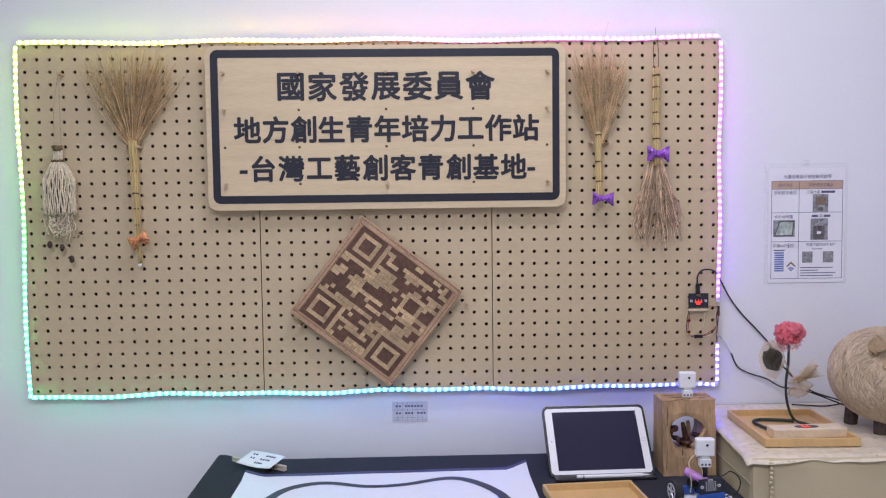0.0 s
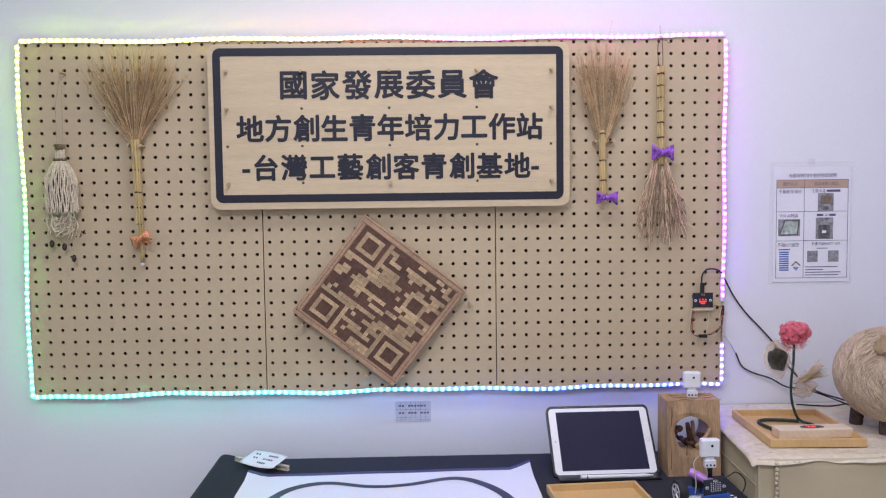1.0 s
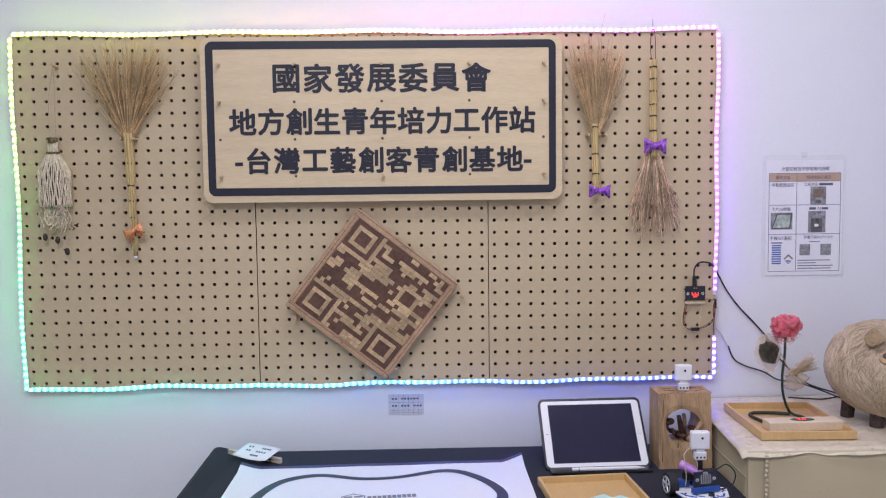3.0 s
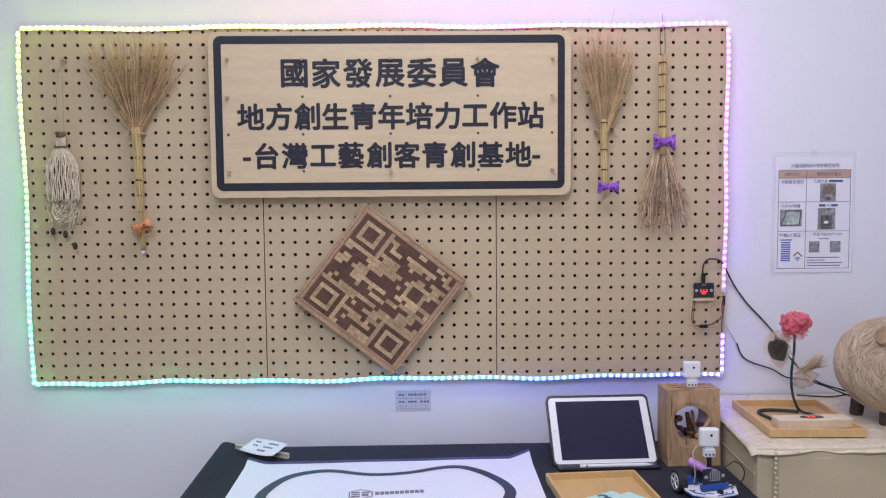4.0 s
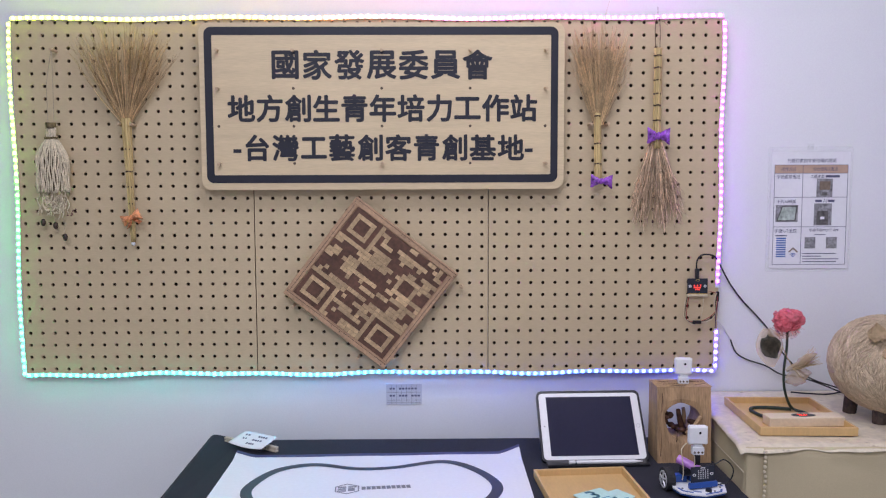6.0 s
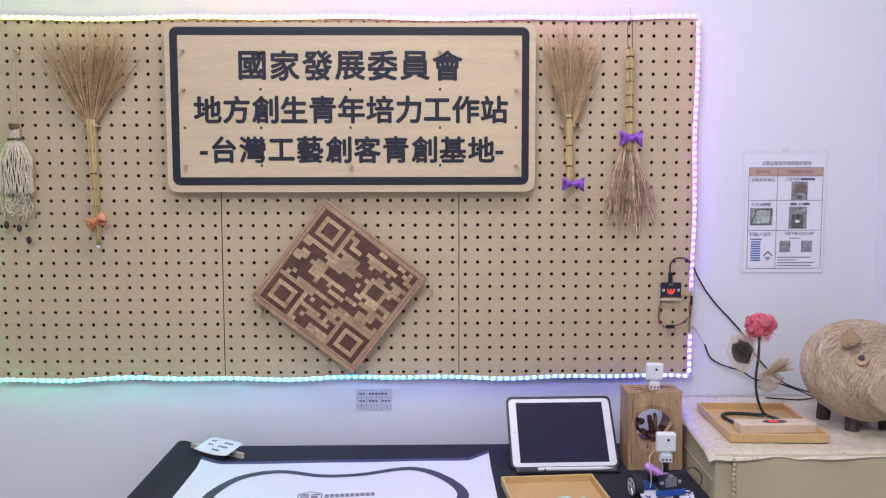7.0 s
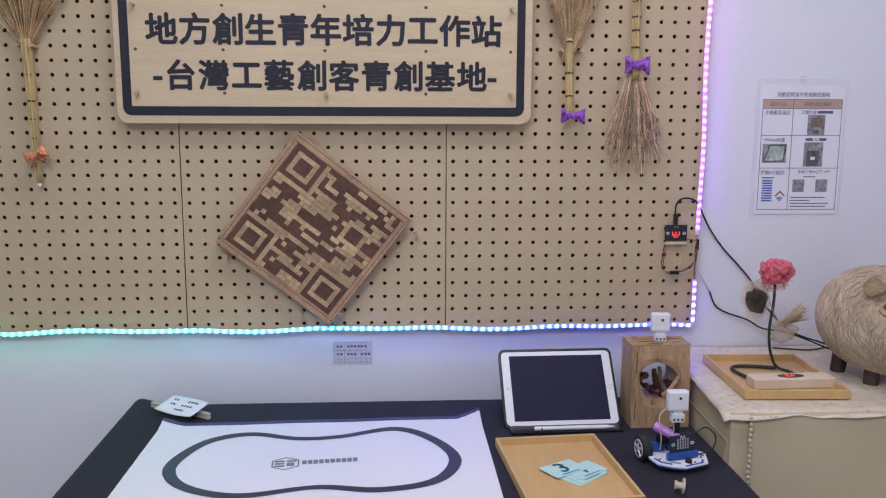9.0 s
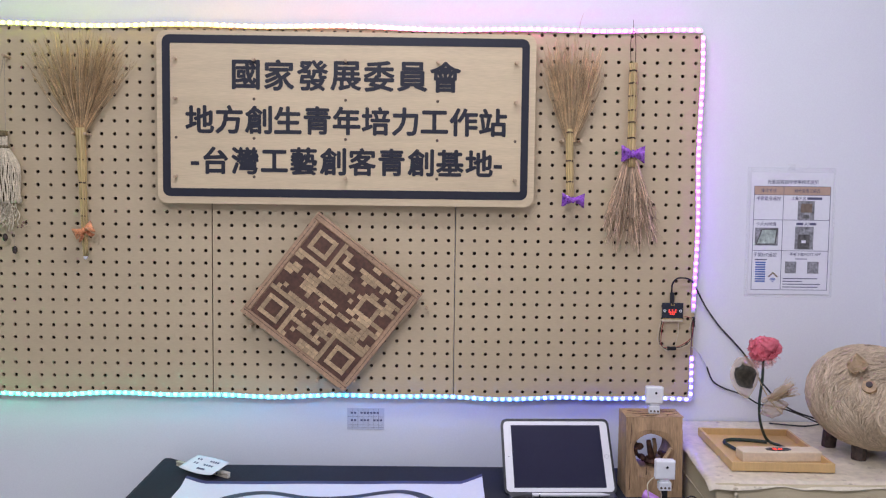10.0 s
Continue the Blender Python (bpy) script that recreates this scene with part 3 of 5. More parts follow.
for dx in (-0.016, 0.016):
    peg = part("support_peg", rod((0, 0.026, 0), (0, -0.014, 0.001), 0.0042, 0.0036, 12), DOWEL)
    peg.location = (-0.612 + dx, BY, 1.566 - 0.004)
    tagged(peg, "short round wooden peg in the pegboard", "peg", "support pegs")

broom = base("hand_broom", pose(0.581, BY, 1.5595), "upturned straw hand broom with short handle and purple bow", "broom", "hanging brooms")
part("bristles", tuft(210, 0.262, 0.116, 8, r=0.0011, hairs=4, wide=0.88), STRAW, broom, "fanned dry brown straw")["kind"] = "stuff"
handle = part("handle", stalk_bundle(-0.142, 0.030, 0.0086, (0.02, -0.047, -0.097), 6, -0.03), STALK, broom, "bundle of yellow stalks", True)
handle["kind"] = "stuff"
for kz in (0.022, -0.047, -0.098):
    part("binding", binding(kz, 0.0086, -0.03 * (kz + 0.142)), TWINE, handle)
part("stray_straw", tube(spline([(0.004, -0.004, 0.18), (0.010, -0.010, 0.26), (0.020, -0.012, 0.305)], 4), 0.0007, 4, None, 0.4), STRAW, broom)
bow("bow", broom, 0.006, -0.010, -0.142, 0.056, 0.031, PURPLE, "shiny purple ribbon bow", 2, False)
for dx in (-0.022, 0.022):
    peg = part("support_peg", rod((0, 0.026, 0), (0, -0.016, 0.001), 0.0042, 0.0036, 12), DOWEL)
    peg.location = (0.581 + dx, BY, 1.5605)
    tagged(peg, "short round wooden peg in the pegboard", "peg", "support pegs")

broom = base("hand_broom", pose(0.728, BY, 1.529), "straw hand broom hanging bristles down, with purple bow", "broom", "hanging brooms")
bm = tuft(110, 0.250, 0.106, 9, r=0.0021, wave=0.003, hairs=4, wide=0.88)
bm.transform(Matrix.Rotation(math.pi, 4, "Y"))
part("bristles", bm, STRAWRED, broom, "reddish brown drooping straw")["kind"] = "stuff"
handle = part("handle", stalk_bundle(-0.03, 0.222, 0.0098, (0.041, 0.079, 0.108, 0.142, 0.173, 0.203), 7), STALK, broom, "bundle of yellow stalks", True)
handle["kind"] = "stuff"
for kz in (0.041, 0.079, 0.108, 0.142, 0.173, 0.203):
    part("binding", binding(kz, 0.0094), TWINE, handle)
bow("bow", broom, 0.002, -0.011, 0.002, 0.058, 0.038, PURPLE, "shiny purple ribbon bow", 1, False)
bm = tube(spline([(-0.005, 0, 0.215), (-0.007, 0.004, 0.262), (-0.003, 0.006, 0.296), (0.004, 0.006, 0.295), (0.006, 0.004, 0.26), (0.005, 0, 0.215)], 5), 0.0009, 5)
tube([(0.0, 0.004, 0.29), (-0.002, 0.002, 0.325)], 0.0006, 4, bm)
tube([(0.001, 0.003, 0.291), (0.014, 0.0, 0.287), (0.024, 0.002, 0.279)], 0.0007, 4, bm)
part("hanging_cord", bm, TWINE, broom, "twisted dark hanging cord")

# ---- hanging fibre ornament ----
FIBRE = by_island(surface("fibre_cord", (0.68, 0.585, 0.41), 0.8, vary=0.2, scale=40, fine=250, bump=0.3), 0.22)
SEED = surface("seed_pod", (0.05, 0.028, 0.02), 0.5, vary=0.3, scale=60)
BAND = surface("bark_band", (0.16, 0.12, 0.05), 0.7, vary=0.3, scale=60)
orn = base("fibre_ornament", pose(-0.801, -0.014, 1.560), "bell-shaped woven fibre ornament with ribbons and seeds on string", "ornament")
bm = bmesh.new()
rg = random.Random(4)
for i in range(46):
    a = 2 * math.pi * i / 46
    ph, fq = rg.uniform(0, 6.3), rg.uniform(12, 24)
    pts = []
    for k in range(22):
        t = k / 21
        z = -0.004 - 0.162 * t
        flare = min(1, max(0, (-0.030 - z) / 0.060))
        r = 0.0105 + 0.0285 * math.sin(1.5708 * flare) ** 0.9
        wig = 0.0016 * math.sin(fq * t + ph) * flare
        pts.append((r * math.cos(a) + wig + rg.uniform(-0.0006, 0.0006), r * math.sin(a) * 0.55 - 0.006 + rg.uniform(-0.0010, 0.0010), z + (rg.uniform(-0.004, 0.003) if k == 21 else 0)))
    tube(pts, 0.0021, 5, bm)
part("woven_body", bm, FIBRE, orn, "undulating bundle of cream fibre cords", True)["kind"] = "stuff"
# solid dark ball added so the gaps between the cords look shaded
part("inner_core", ball((0, -0.004, -0.108), 0.0335, 0.0150, 0.060), BAND, orn, "dark ball standing in for the shaded hollow")
part("cap", rod((0, -0.006, -0.006), (0, -0.006, 0.008), 0.0115, 0.0125, 12), BAND, orn, "brown bark cap")
bm = bmesh.new()
for d in (0.0, 0.0035):
    tube([(0.0165 * math.cos(a), 0.0100 * math.sin(a) - 0.006, -0.029 - d) for a in (2 * math.pi * k / 14 for k in range(15))], 0.0014, 5, bm)
part("tie", bm, BAND, orn)
bm = bmesh.new()
for i in range(44):
    x, y = rg.uniform(-0.036, 0.034), rg.uniform(-0.026, -0.004)
    z0, ln = rg.uniform(-0.178, -0.162), rg.uniform(0.030, 0.066)
    sw, ph, fq = rg.uniform(-0.012, 0.012), rg.uniform(0, 6.3), rg.uniform(4, 9)
    pts = [(x + sw * t + 0.0045 * math.sin(fq * t + ph) * t ** 0.5, y + 0.004 * math.cos(fq * t + ph), z0 - ln * (t - 0.25 * max(0, t - 0.7))) for t in (k / 11 for k in range(12))]
    tube(pts, rg.uniform(0.0010, 0.0019), 5, bm, 0.7)
for i in range(7):
    a0, cx, cz, rr = rg.uniform(0, 6.3), rg.uniform(-0.016, 0.018), rg.uniform(-0.212, -0.186), rg.uniform(0.006, 0.011)
    tube([(cx + rr * math.cos(a0 + a), -0.026 - 0.003 * math.sin(2 * a), cz + 1.2 * rr * math.sin(a0 + a)) for a in (5.0 * k / 14 for k in range(15))], 0.0018, 5, bm, 0.8)
part("ribbon_tassel", bm, FIBRE, orn, "dangling curled cream cords")["kind"] = "stuff"
bm = bmesh.new()
for i in range(9):
    x, z = rg.uniform(0.034, 0.056), rg.uniform(-0.226, -0.208)
    ball((x, -0.008, z), 0.0022, 0.002, 0.0022, 6, 5, bm)
part("berries", bm, surface("berry", (0.20, 0.11, 0.08), 0.5), orn, "tiny dark berries")
for x, z in ((-0.028, -0.243), (0.003, -0.251), (0.026, -0.281)):
    pod = part("seed", ball((x, -0.008, z), 0.0062, 0.0055, 0.0098, 12, 8), SEED, orn, "dark brown seed", True)
    part("thread", tube([(x, -0.008, z + 0.007), (x - 0.004, -0.008, z + 0.055)], 0.0005, 4), STRING, pod)
bm = tube([(-0.007, -0.005, 0.005), (-0.004, -0.012, 0.105), (0.0125, -0.014, 0.189)], 0.0008, 4)
tube([(0.008, -0.005, 0.005), (0.012, -0.012, 0.105), (0.0135, -0.014, 0.189)], 0.0008, 4, bm)
part("string", bm, STRING, orn, "pale hanging string")
peg = part("support_peg", rod((0, 0.008, 0), (0, -0.034, 0.001), 0.0042, 0.0038, 12), DOWEL)
peg.location = (-0.7885, 0, 1.7465)
tagged(peg, "short round wooden peg in the pegboard", "peg", "support pegs")

# ---- poster ----
PRINT = surface("print_grey", (0.13, 0.13, 0.19), 0.6, vary=0.1, bump=0)
TEXTINK = surface("print_navy", (0.11, 0.11, 0.18), 0.6, vary=0.1, bump=0)
TAN = surface("print_tan", (0.52, 0.36, 0.26), 0.6, vary=0.05, bump=0)
PHOTO = surface("print_photo", (0.30, 0.30, 0.31), 0.6, vary=0.35, scale=55, fine=160, bump=0)
PHOTO2 = surface("print_dark", (0.12, 0.115, 0.11), 0.6, vary=0.3, scale=60, bump=0)
GREENP = surface("print_green", (0.46, 0.54, 0.47), 0.6, vary=0.3, scale=45, bump=0)
BLUEP = surface("print_blue", (0.06, 0.14, 0.42), 0.6, vary=0.1, bump=0)
BROWNP = surface("print_brown", (0.24, 0.18, 0.13), 0.6, vary=0.2, bump=0)
m, nt, bsdf = node_mat("laminate")
bsdf.inputs["Base Color"].default_value = (0.9, 0.9, 0.92, 1)
bsdf.inputs["Roughness"].default_value = 0.25
bsdf.inputs["Alpha"].default_value = 0.07
LAM = m
poster = base("instruction_sheet", Matrix.Translation((0.0258, 0, -0.0375)) @ Matrix.Diagonal((0.972, 1, 1.0236, 1)), "laminated white instruction sheet with printed table, taped to wall", "poster")
PY = WALL_Y - 0.0012
part("laminate", slab(rounded(1.034, 1.263, 1.188, 1.507, 0.006, 3), PY - 0.0002, WALL_Y - 0.0001), LAM, poster, "clear plastic pocket")
part("paper", box(1.044, 1.256, PY - 0.0006, PY - 0.0004, 1.196, 1.494), PAPER, poster)
part("tape", box(1.138, 1.156, PY - 0.0009, PY - 0.0005, 1.499, 1.514), LAM, poster)
TXA, TXB, TXM = 1.0525, 1.2495, 1.1285
ZS = (1.4605, 1.4395, 1.3785, 1.303, 1.2065)
Q = PY - 0.0008


def printed(nm, x0, x1, z0, z1, material, lift=0.0):
    return part(nm, box(x0, x1, Q - 0.0001 - lift, Q + 0.0003, z0, z1), material, poster)


printed("table_head", TXA, TXB, ZS[1], ZS[0], TAN)
for zz in ZS:
    printed("rule", TXA - 0.0006, TXB + 0.0006, zz - 0.0006, zz + 0.0006, PRINT, 0.0001)
for xx in (TXA, TXM, TXB):
    printed("rule", xx - 0.0006, xx + 0.0006, ZS[-1], ZS[0], PRINT, 0.0002)


def caption(text, x, z, width, nm="caption"):
    lettering(nm, text, x, z, 0.012, Q - 0.0004, TEXTINK, poster, thick=0.0, fit=width)


caption("光藝迎賓指令使用模式說明", 1.151, 1.4715, 0.131, "heading")
caption("操作方式", 1.090, 1.450, 0.040)
caption("結合使用工藝品", 1.189, 1.450, 0.066)
caption("手動藍芽遙控", 1.090, 1.4305, 0.062)
caption("工藝木盒", 1.168, 1.4315, 0.038)
printed("caption_bar", 1.190, 1.228, 1.4285, 1.4345, TEXTINK)
caption("卡片AI辨識", 1.086, 1.368, 0.052)
caption("AI", 1.190, 1.369, 0.010)
printed("caption_bar", 1.164, 1.182, 1.366, 1.372, TEXTINK)
printed("caption_bar", 1.198, 1.216, 1.366, 1.372, TEXTINK)
caption("手機IoT遙控", 1.086, 1.293, 0.060)
caption("手機下載MQTT APP", 1.190, 1.2945, 0.080)
printed("photo", 1.1665, 1.2095, 1.3795, 1.4255, PHOTO)
printed("photo_shape", 1.1745, 1.2035, 1.397, 1.419, BROWNP, 0.0002)
printed("photo_shape", 1.181, 1.196, 1.383, 1.391, PHOTO2, 0.0002)
printed("photo", 1.1615, 1.2095, 1.3065, 1.3625, PHOTO)
printed("photo_shape", 1.169, 1.200, 1.308, 1.343, PHOTO2, 0.0002)
printed("photo_shape", 1.179, 1.190, 1.322, 1.329, PAPER, 0.0004)
printed("photo", 1.058, 1.118, 1.3155, 1.359, PHOTO)
part("photo_shape", slab([(1.060, 1.317), (1.112, 1.3175), (1.117, 1.357), (1.075, 1.3565)], Q - 0.0003, Q), PHOTO2, poster)
part("photo_shape", slab([(1.064, 1.320), (1.109, 1.3205), (1.113, 1.354), (1.077, 1.3535)], Q - 0.0005, Q), GREENP, poster)
for i in range(9):
    printed("bar", 1.062, 1.088, 1.2255 + i * 0.0058, 1.2290 + i * 0.0058, BLUEP)
printed("bar", 1.060, 1.091, 1.279, 1.282, PRINT)
part("icon_roof", slab([(1.095, 1.239), (1.108, 1.251), (1.122, 1.239), (1.119, 1.237), (1.108, 1.246), (1.098, 1.237)], Q - 0.0003, Q), BROWNP, poster)
for r in (0.004, 0.008, 0.0115):
    o = [(1.108 + r * math.cos(radians(a)), 1.2245 + r * math.sin(radians(a))) for a in range(45, 136, 15)]
    o += [(1.108 + (r - 0.002) * math.cos(radians(a)), 1.2245 + (r - 0.002) * math.sin(radians(a))) for a in range(135, 44, -15)]
    part("icon_arc", slab(o, Q - 0.0003, Q), BLUEP, poster)
for x0 in (1.139, 1.197):
    printed("grey_square", x0, x0 + 0.029, 1.2475, 1.2765, PHOTO)
for k, (w, z) in enumerate(((0.090, 1.2335), (0.050, 1.2265), (0.098, 1.2195), (0.092, 1.2125))):
    printed("text_bar", 1.134, 1.134 + w, z, z + 0.0022, PRINT)
printed("text_bar", 1.165, 1.195, 1.282, 1.284, PRINT)

# ---- small label under the pegboard ----
label_ob = base("name_label", pose(0, 0, 0), "small printed paper label with two lines on the wall", "label")
LABP = surface("label_paper", (0.60, 0.61, 0.66), 0.6, vary=0.05, bump=0.05)
part("card", box(0.034, 0.128, WALL_Y - 0.0015, WALL_Y - 0.0001, 0.829, 0.884), LABP, label_ob)
for z, runs in ((0.872, (0, 1, 3, 4, 5, 6, 7, 8)), (0.853, (0, 1, 3, 4, 5, 7, 8, 9))):
    for k in runs:
        x0 = 0.043 + 0.0082 * k
        part("text_bar", box(x0, x0 + 0.0058, WALL_Y - 0.0019, WALL_Y - 0.001, z - 0.0024, z + 0.0024), TEXTINK, label_ob)
for z in (0.841, 0.8345, 0.862):
    part("rule", box(0.036, 0.126, WALL_Y - 0.0017, WALL_Y - 0.001, z - 0.0004, z + 0.0004), PHOTO, label_ob)
for i in range(6):
    part("rule", box(0.048 + 0.013 * i, 0.0487 + 0.013 * i, WALL_Y - 0.0017, WALL_Y - 0.001, 0.83, 0.883), PHOTO, label_ob)

# ---- track mat ----
mat = base("track_mat", pose(0, 0, TABLE_Z + 0.001), "white vinyl track mat with black loop, its edges curling", "track mat")
MX0, MX1, MY0, MY1 = -0.320, 0.369, -0.592, -0.169


def mat_z(x, y):
    """How far the sheet stands off the table: its far edge and corners curl up."""
    u, v = (x - MX0) / (MX1 - MX0), (y - MY0) / (MY1 - MY0)
    z = 0.001 * max(0, (v - 0.93) / 0.07) ** 2 + 0.010 * max(0, (v - 0.86) / 0.14) * max(0, (u - 0.93) / 0.07) + 0.007 * max(0, (v - 0.9) / 0.1) * max(0, (0.06 - u) / 0.06)
    return z + 0.012 * max(0, (0.06 - v) / 0.06) * max(0, (u - 0.94) / 0.06)


def sheet(f, x0, x1, y0, y1, nx, ny, thick):
    bm = bmesh.new()
    g = [[bm.verts.new(f(x0 + (x1 - x0) * i / nx, y0 + (y1 - y0) * j / ny)) for j in range(ny + 1)] for i in range(nx + 1)]
    for i in range(nx):
        for j in range(ny):
            bm.faces.new((g[i][j], g[i + 1][j], g[i + 1][j + 1], g[i][j + 1]))
    r = bmesh.ops.extrude_face_region(bm, geom=bm.faces[:])
    bmesh.ops.translate(bm, verts=[v for v in r["geom"] if isinstance(v, bmesh.types.BMVert)], vec=(0, 0, thick))
    return bm


def far_edge(x):
    u = (x - MX0) / (MX1 - MX0)
    return -0.019 * (1 - u) + 0.022 * max(0, u - 0.93) / 0.07 + 0.020 * max(0, 0.07 - u) / 0.07 + 0.0012 * math.sin(u * 19)


part("sheet", sheet(lambda x, y: (x, y + far_edge(x) * (y - MY0) / (MY1 - MY0), mat_z(x, y)), MX0, MX1, MY0, MY1, 40, 30, 0.001), MAT, mat)
# dark strip: blue border plus the curled edge's shadow, both put in as colour
bm = sheet(lambda x, y: (x, y + far_edge(x), mat_z(x, MY1) + 0.0012), MX0, MX1, MY1 - 0.002, MY1 + 0.013, 40, 1, 0.001)
part("edge_border_shadow", bm, MATEDGE, mat, "dark blue border with the shadow of the curled far edge in its colour")
loop = spline([(-0.243, -0.415, 0), (-0.231, -0.334, 0), (-0.192, -0.269, 0), (-0.117, -0.241, 0), (-0.02, -0.270, 0), (0.066, -0.264, 0), (0.182, -0.226, 0), (0.258, -0.287, 0),
               (0.297, -0.389, 0), (0.255, -0.483, 0), (0.152, -0.516, 0), (0.039, -0.500, 0), (-0.097, -0.528, 0), (-0.197, -0.489, 0)], 8, True)
loop = [Vector((p.x, p.y * 1.012 + 0.004, 0)) for p in loop]
bm = bmesh.new()
vs = []
for i, p in enumerate(loop):
    d = (loop[(i + 1) % len(loop)] - loop[i - 1]).normalized()
    nrm = Vector((-d.y, d.x, 0)) * (0.0088 + 0.0004 * math.sin(i * 0.4) + 0.0035 * abs(p.x - 0.02) / 0.28)
    vs.append((bm.verts.new(p + nrm + Vector((0, 0, 0.0016))), bm.verts.new(p - nrm + Vector((0, 0, 0.0016)))))
for a, b in zip(vs, vs[1:] + vs[:1]):
    bm.faces.new((a[0], b[0], b[1], a[1]))
part("track_line", bm, TRACK, mat, "black track line")
GREYP = surface("logo_grey", (0.20, 0.20, 0.23), 0.5, vary=0.1, bump=0)
hexa = [(0.0300 * math.cos(radians(60 * k + 90)), 0.0300 * math.sin(radians(60 * k + 90))) for k in range(6)]
hexi = [(x * 0.89, y * 0.89) for x, y in hexa]
LOGO = pose(-0.029, -0.395, 0, 0, 0, 4)
bm = ring_slab(hexa, hexi, -0.0002, 0.0002)
bm.transform(LOGO @ Matrix.Translation((0, 0, 0.0016)) @ Matrix.Rotation(math.pi / 2, 4, "X"))
part("logo_outline", bm, GREYP, mat)
for x0, x1, y0, y1 in ((-0.0205, -0.002, 0.0080, 0.0140), (-0.0205, -0.002, -0.0030, 0.0030), (-0.0205, -0.002, -0.0140, -0.0080), (0.002, 0.0205, 0.0080, 0.0140), (0.002, 0.0165, -0.0120, 0.0030)):
    part("logo_shape", box(x0, x1, y0, y1, 0.0012, 0.0018), GREYP, mat).matrix_basis = LOGO
WORD = pose(0.002, -0.3915, 0, 0, 0, 5.5)
for i in range(10):
    part("logo_bar", box(0.0108 * i, 0.0108 * i + 0.0088, -0.0085, 0.0085, 0.0012, 0.0017), GREYP, mat).matrix_basis = WORD

# ---- wooden trays ----


def wooden_tray(m, w, d, h, label):
    t = base("wooden_tray", m, label, "tray", "wooden trays")
    part("bottom", box(-w / 2 + 0.004, w / 2 - 0.004, -d / 2 + 0.004, d / 2 - 0.004, 0, 0.004), BAMBOO, t)
    k = 0.006
    part("rim", box(-w / 2, w / 2, -d / 2, -d / 2 + k, 0, h, 0.0012), BAMBOO, t)
    part("rim", box(-w / 2, w / 2, d / 2 - k, d / 2, 0, h, 0.0012), BAMBOO, t)
    part("rim", box(-w / 2, -w / 2 + k, -d / 2 + k + 0.0002, d / 2 - k - 0.0002, 0, h, 0.0012), BAMBOO, t)
    part("rim", box(w / 2 - k, w / 2, -d / 2 + k + 0.0002, d / 2 - k - 0.0002, 0, h, 0.0012), BAMBOO, t)
    return t


wooden_tray(pose(0.4955, -0.4655, TABLE_Z + 0.0005, 0, 0, 4.0), 0.206, 0.290, 0.019, "shallow pale wooden tray holding cards on the table")
wooden_tray(pose(0.984, -0.251, STAND_Z + 0.0005, 0, 0, -2.2), 0.212, 0.258, 0.019, "shallow pale wooden tray holding the flower on the stand")

# ---- cards in the tray ----
MINT = surface("mint_card", (0.50, 0.74, 0.68), 0.5, vary=0.05, scale=30, bump=0.03)
BLUEINK = surface("blue_marker", (0.09, 0.29, 0.40), 0.5, vary=0.1, bump=0)
for k, (x, y, a, mark) in enumerate(((0.524, -0.4845, 40, ""), (0.530, -0.4775, 37, "1"), (0.5335, -0.4645, 35, "1"), (0.4955, -0.4585, 31, "3"))):
    c = base("number_card", pose(x, y, TABLE_Z + 0.0052 + 0.0011 * k, 0, 0, a), "mint green card" + (" marked with blue number %s" % mark if mark else " in a small stack in the tray"), "card", "number cards")
    bm = slab(rounded(-0.0385, 0.0385, -0.0265, 0.0265, 0.004, 3), -0.0005, 0.0005)
    bm.transform(Matrix.Rotation(math.pi / 2, 4, "X"))
    part("card", bm, MINT, c)
    if mark:
        num = lettering("number", mark, -0.002, 0.004, 0.052 if mark == "3" else 0.046, 0.0007, BLUEINK, c, thick=0.0, flat=True)
        num.rotation_euler = (0, 0, radians(-4))
        if mark:
            part("underline", box(-0.022, 0.022, -0.0225, -0.0190, 0.0004, 0.0009), BLUEINK, c)
        strokes = bmesh.new()
        for dx, dy in ((0, 0), (0.0016, 0), (-0.0016, 0), (0, 0.0016), (0, -0.0016)):
            own = bmesh.new()
            own.from_mesh(num.data)
            merge(strokes, own, Matrix.Translation((dx, dy, 0.00003 * (dx + dy) / 0.0016)))
        strokes.to_mesh(num.data)
        strokes.free()

# ---- tablet ----
TB = pose(0.5422, -0.2295, TABLE_Z + 0.006, -38.5, 0, 1.5)
tablet = base("tablet_computer", TB, "white tablet leaning in a black folding case, screen dark", "tablet")
TW, TH = 0.245, 0.168
part("case_shell", slab(rounded(-TW / 2 - 0.005, TW / 2 + 0.005, -0.006, TH + 0.007, 0.013), 0.0005, 0.010), BLACKPL, tablet, "black case shell")
part("case_rim", ring_slab(rounded(-TW / 2 - 0.005, TW / 2 + 0.005, -0.006, TH + 0.007, 0.013), rounded(-TW / 2 - 0.001, TW / 2 + 0.001, -0.001, TH + 0.002, 0.010), -0.003, 0.0005), BLACKPL, tablet)
bm = slab(rounded(-TW / 2, TW / 2, 0.0, TH + 0.001, 0.010), -0.002, 0.0)
part("front", bm, WHITEPL, tablet, "white bezel")
part("screen", box(-TW / 2 + 0.0175, TW / 2 - 0.0175, -0.0024, -0.001, 0.0092, TH - 0.0088), SCREEN, tablet, "switched-off dark screen")
ringo = [(0.1135 + 0.0052 * math.cos(2 * math.pi * k / 20), 0.083 + 0.0052 * math.sin(2 * math.pi * k / 20)) for k in range(20)]
ringi = [(0.1135 + 0.0043 * math.cos(2 * math.pi * k / 20), 0.083 + 0.0043 * math.sin(2 * math.pi * k / 20)) for k in range(20)]
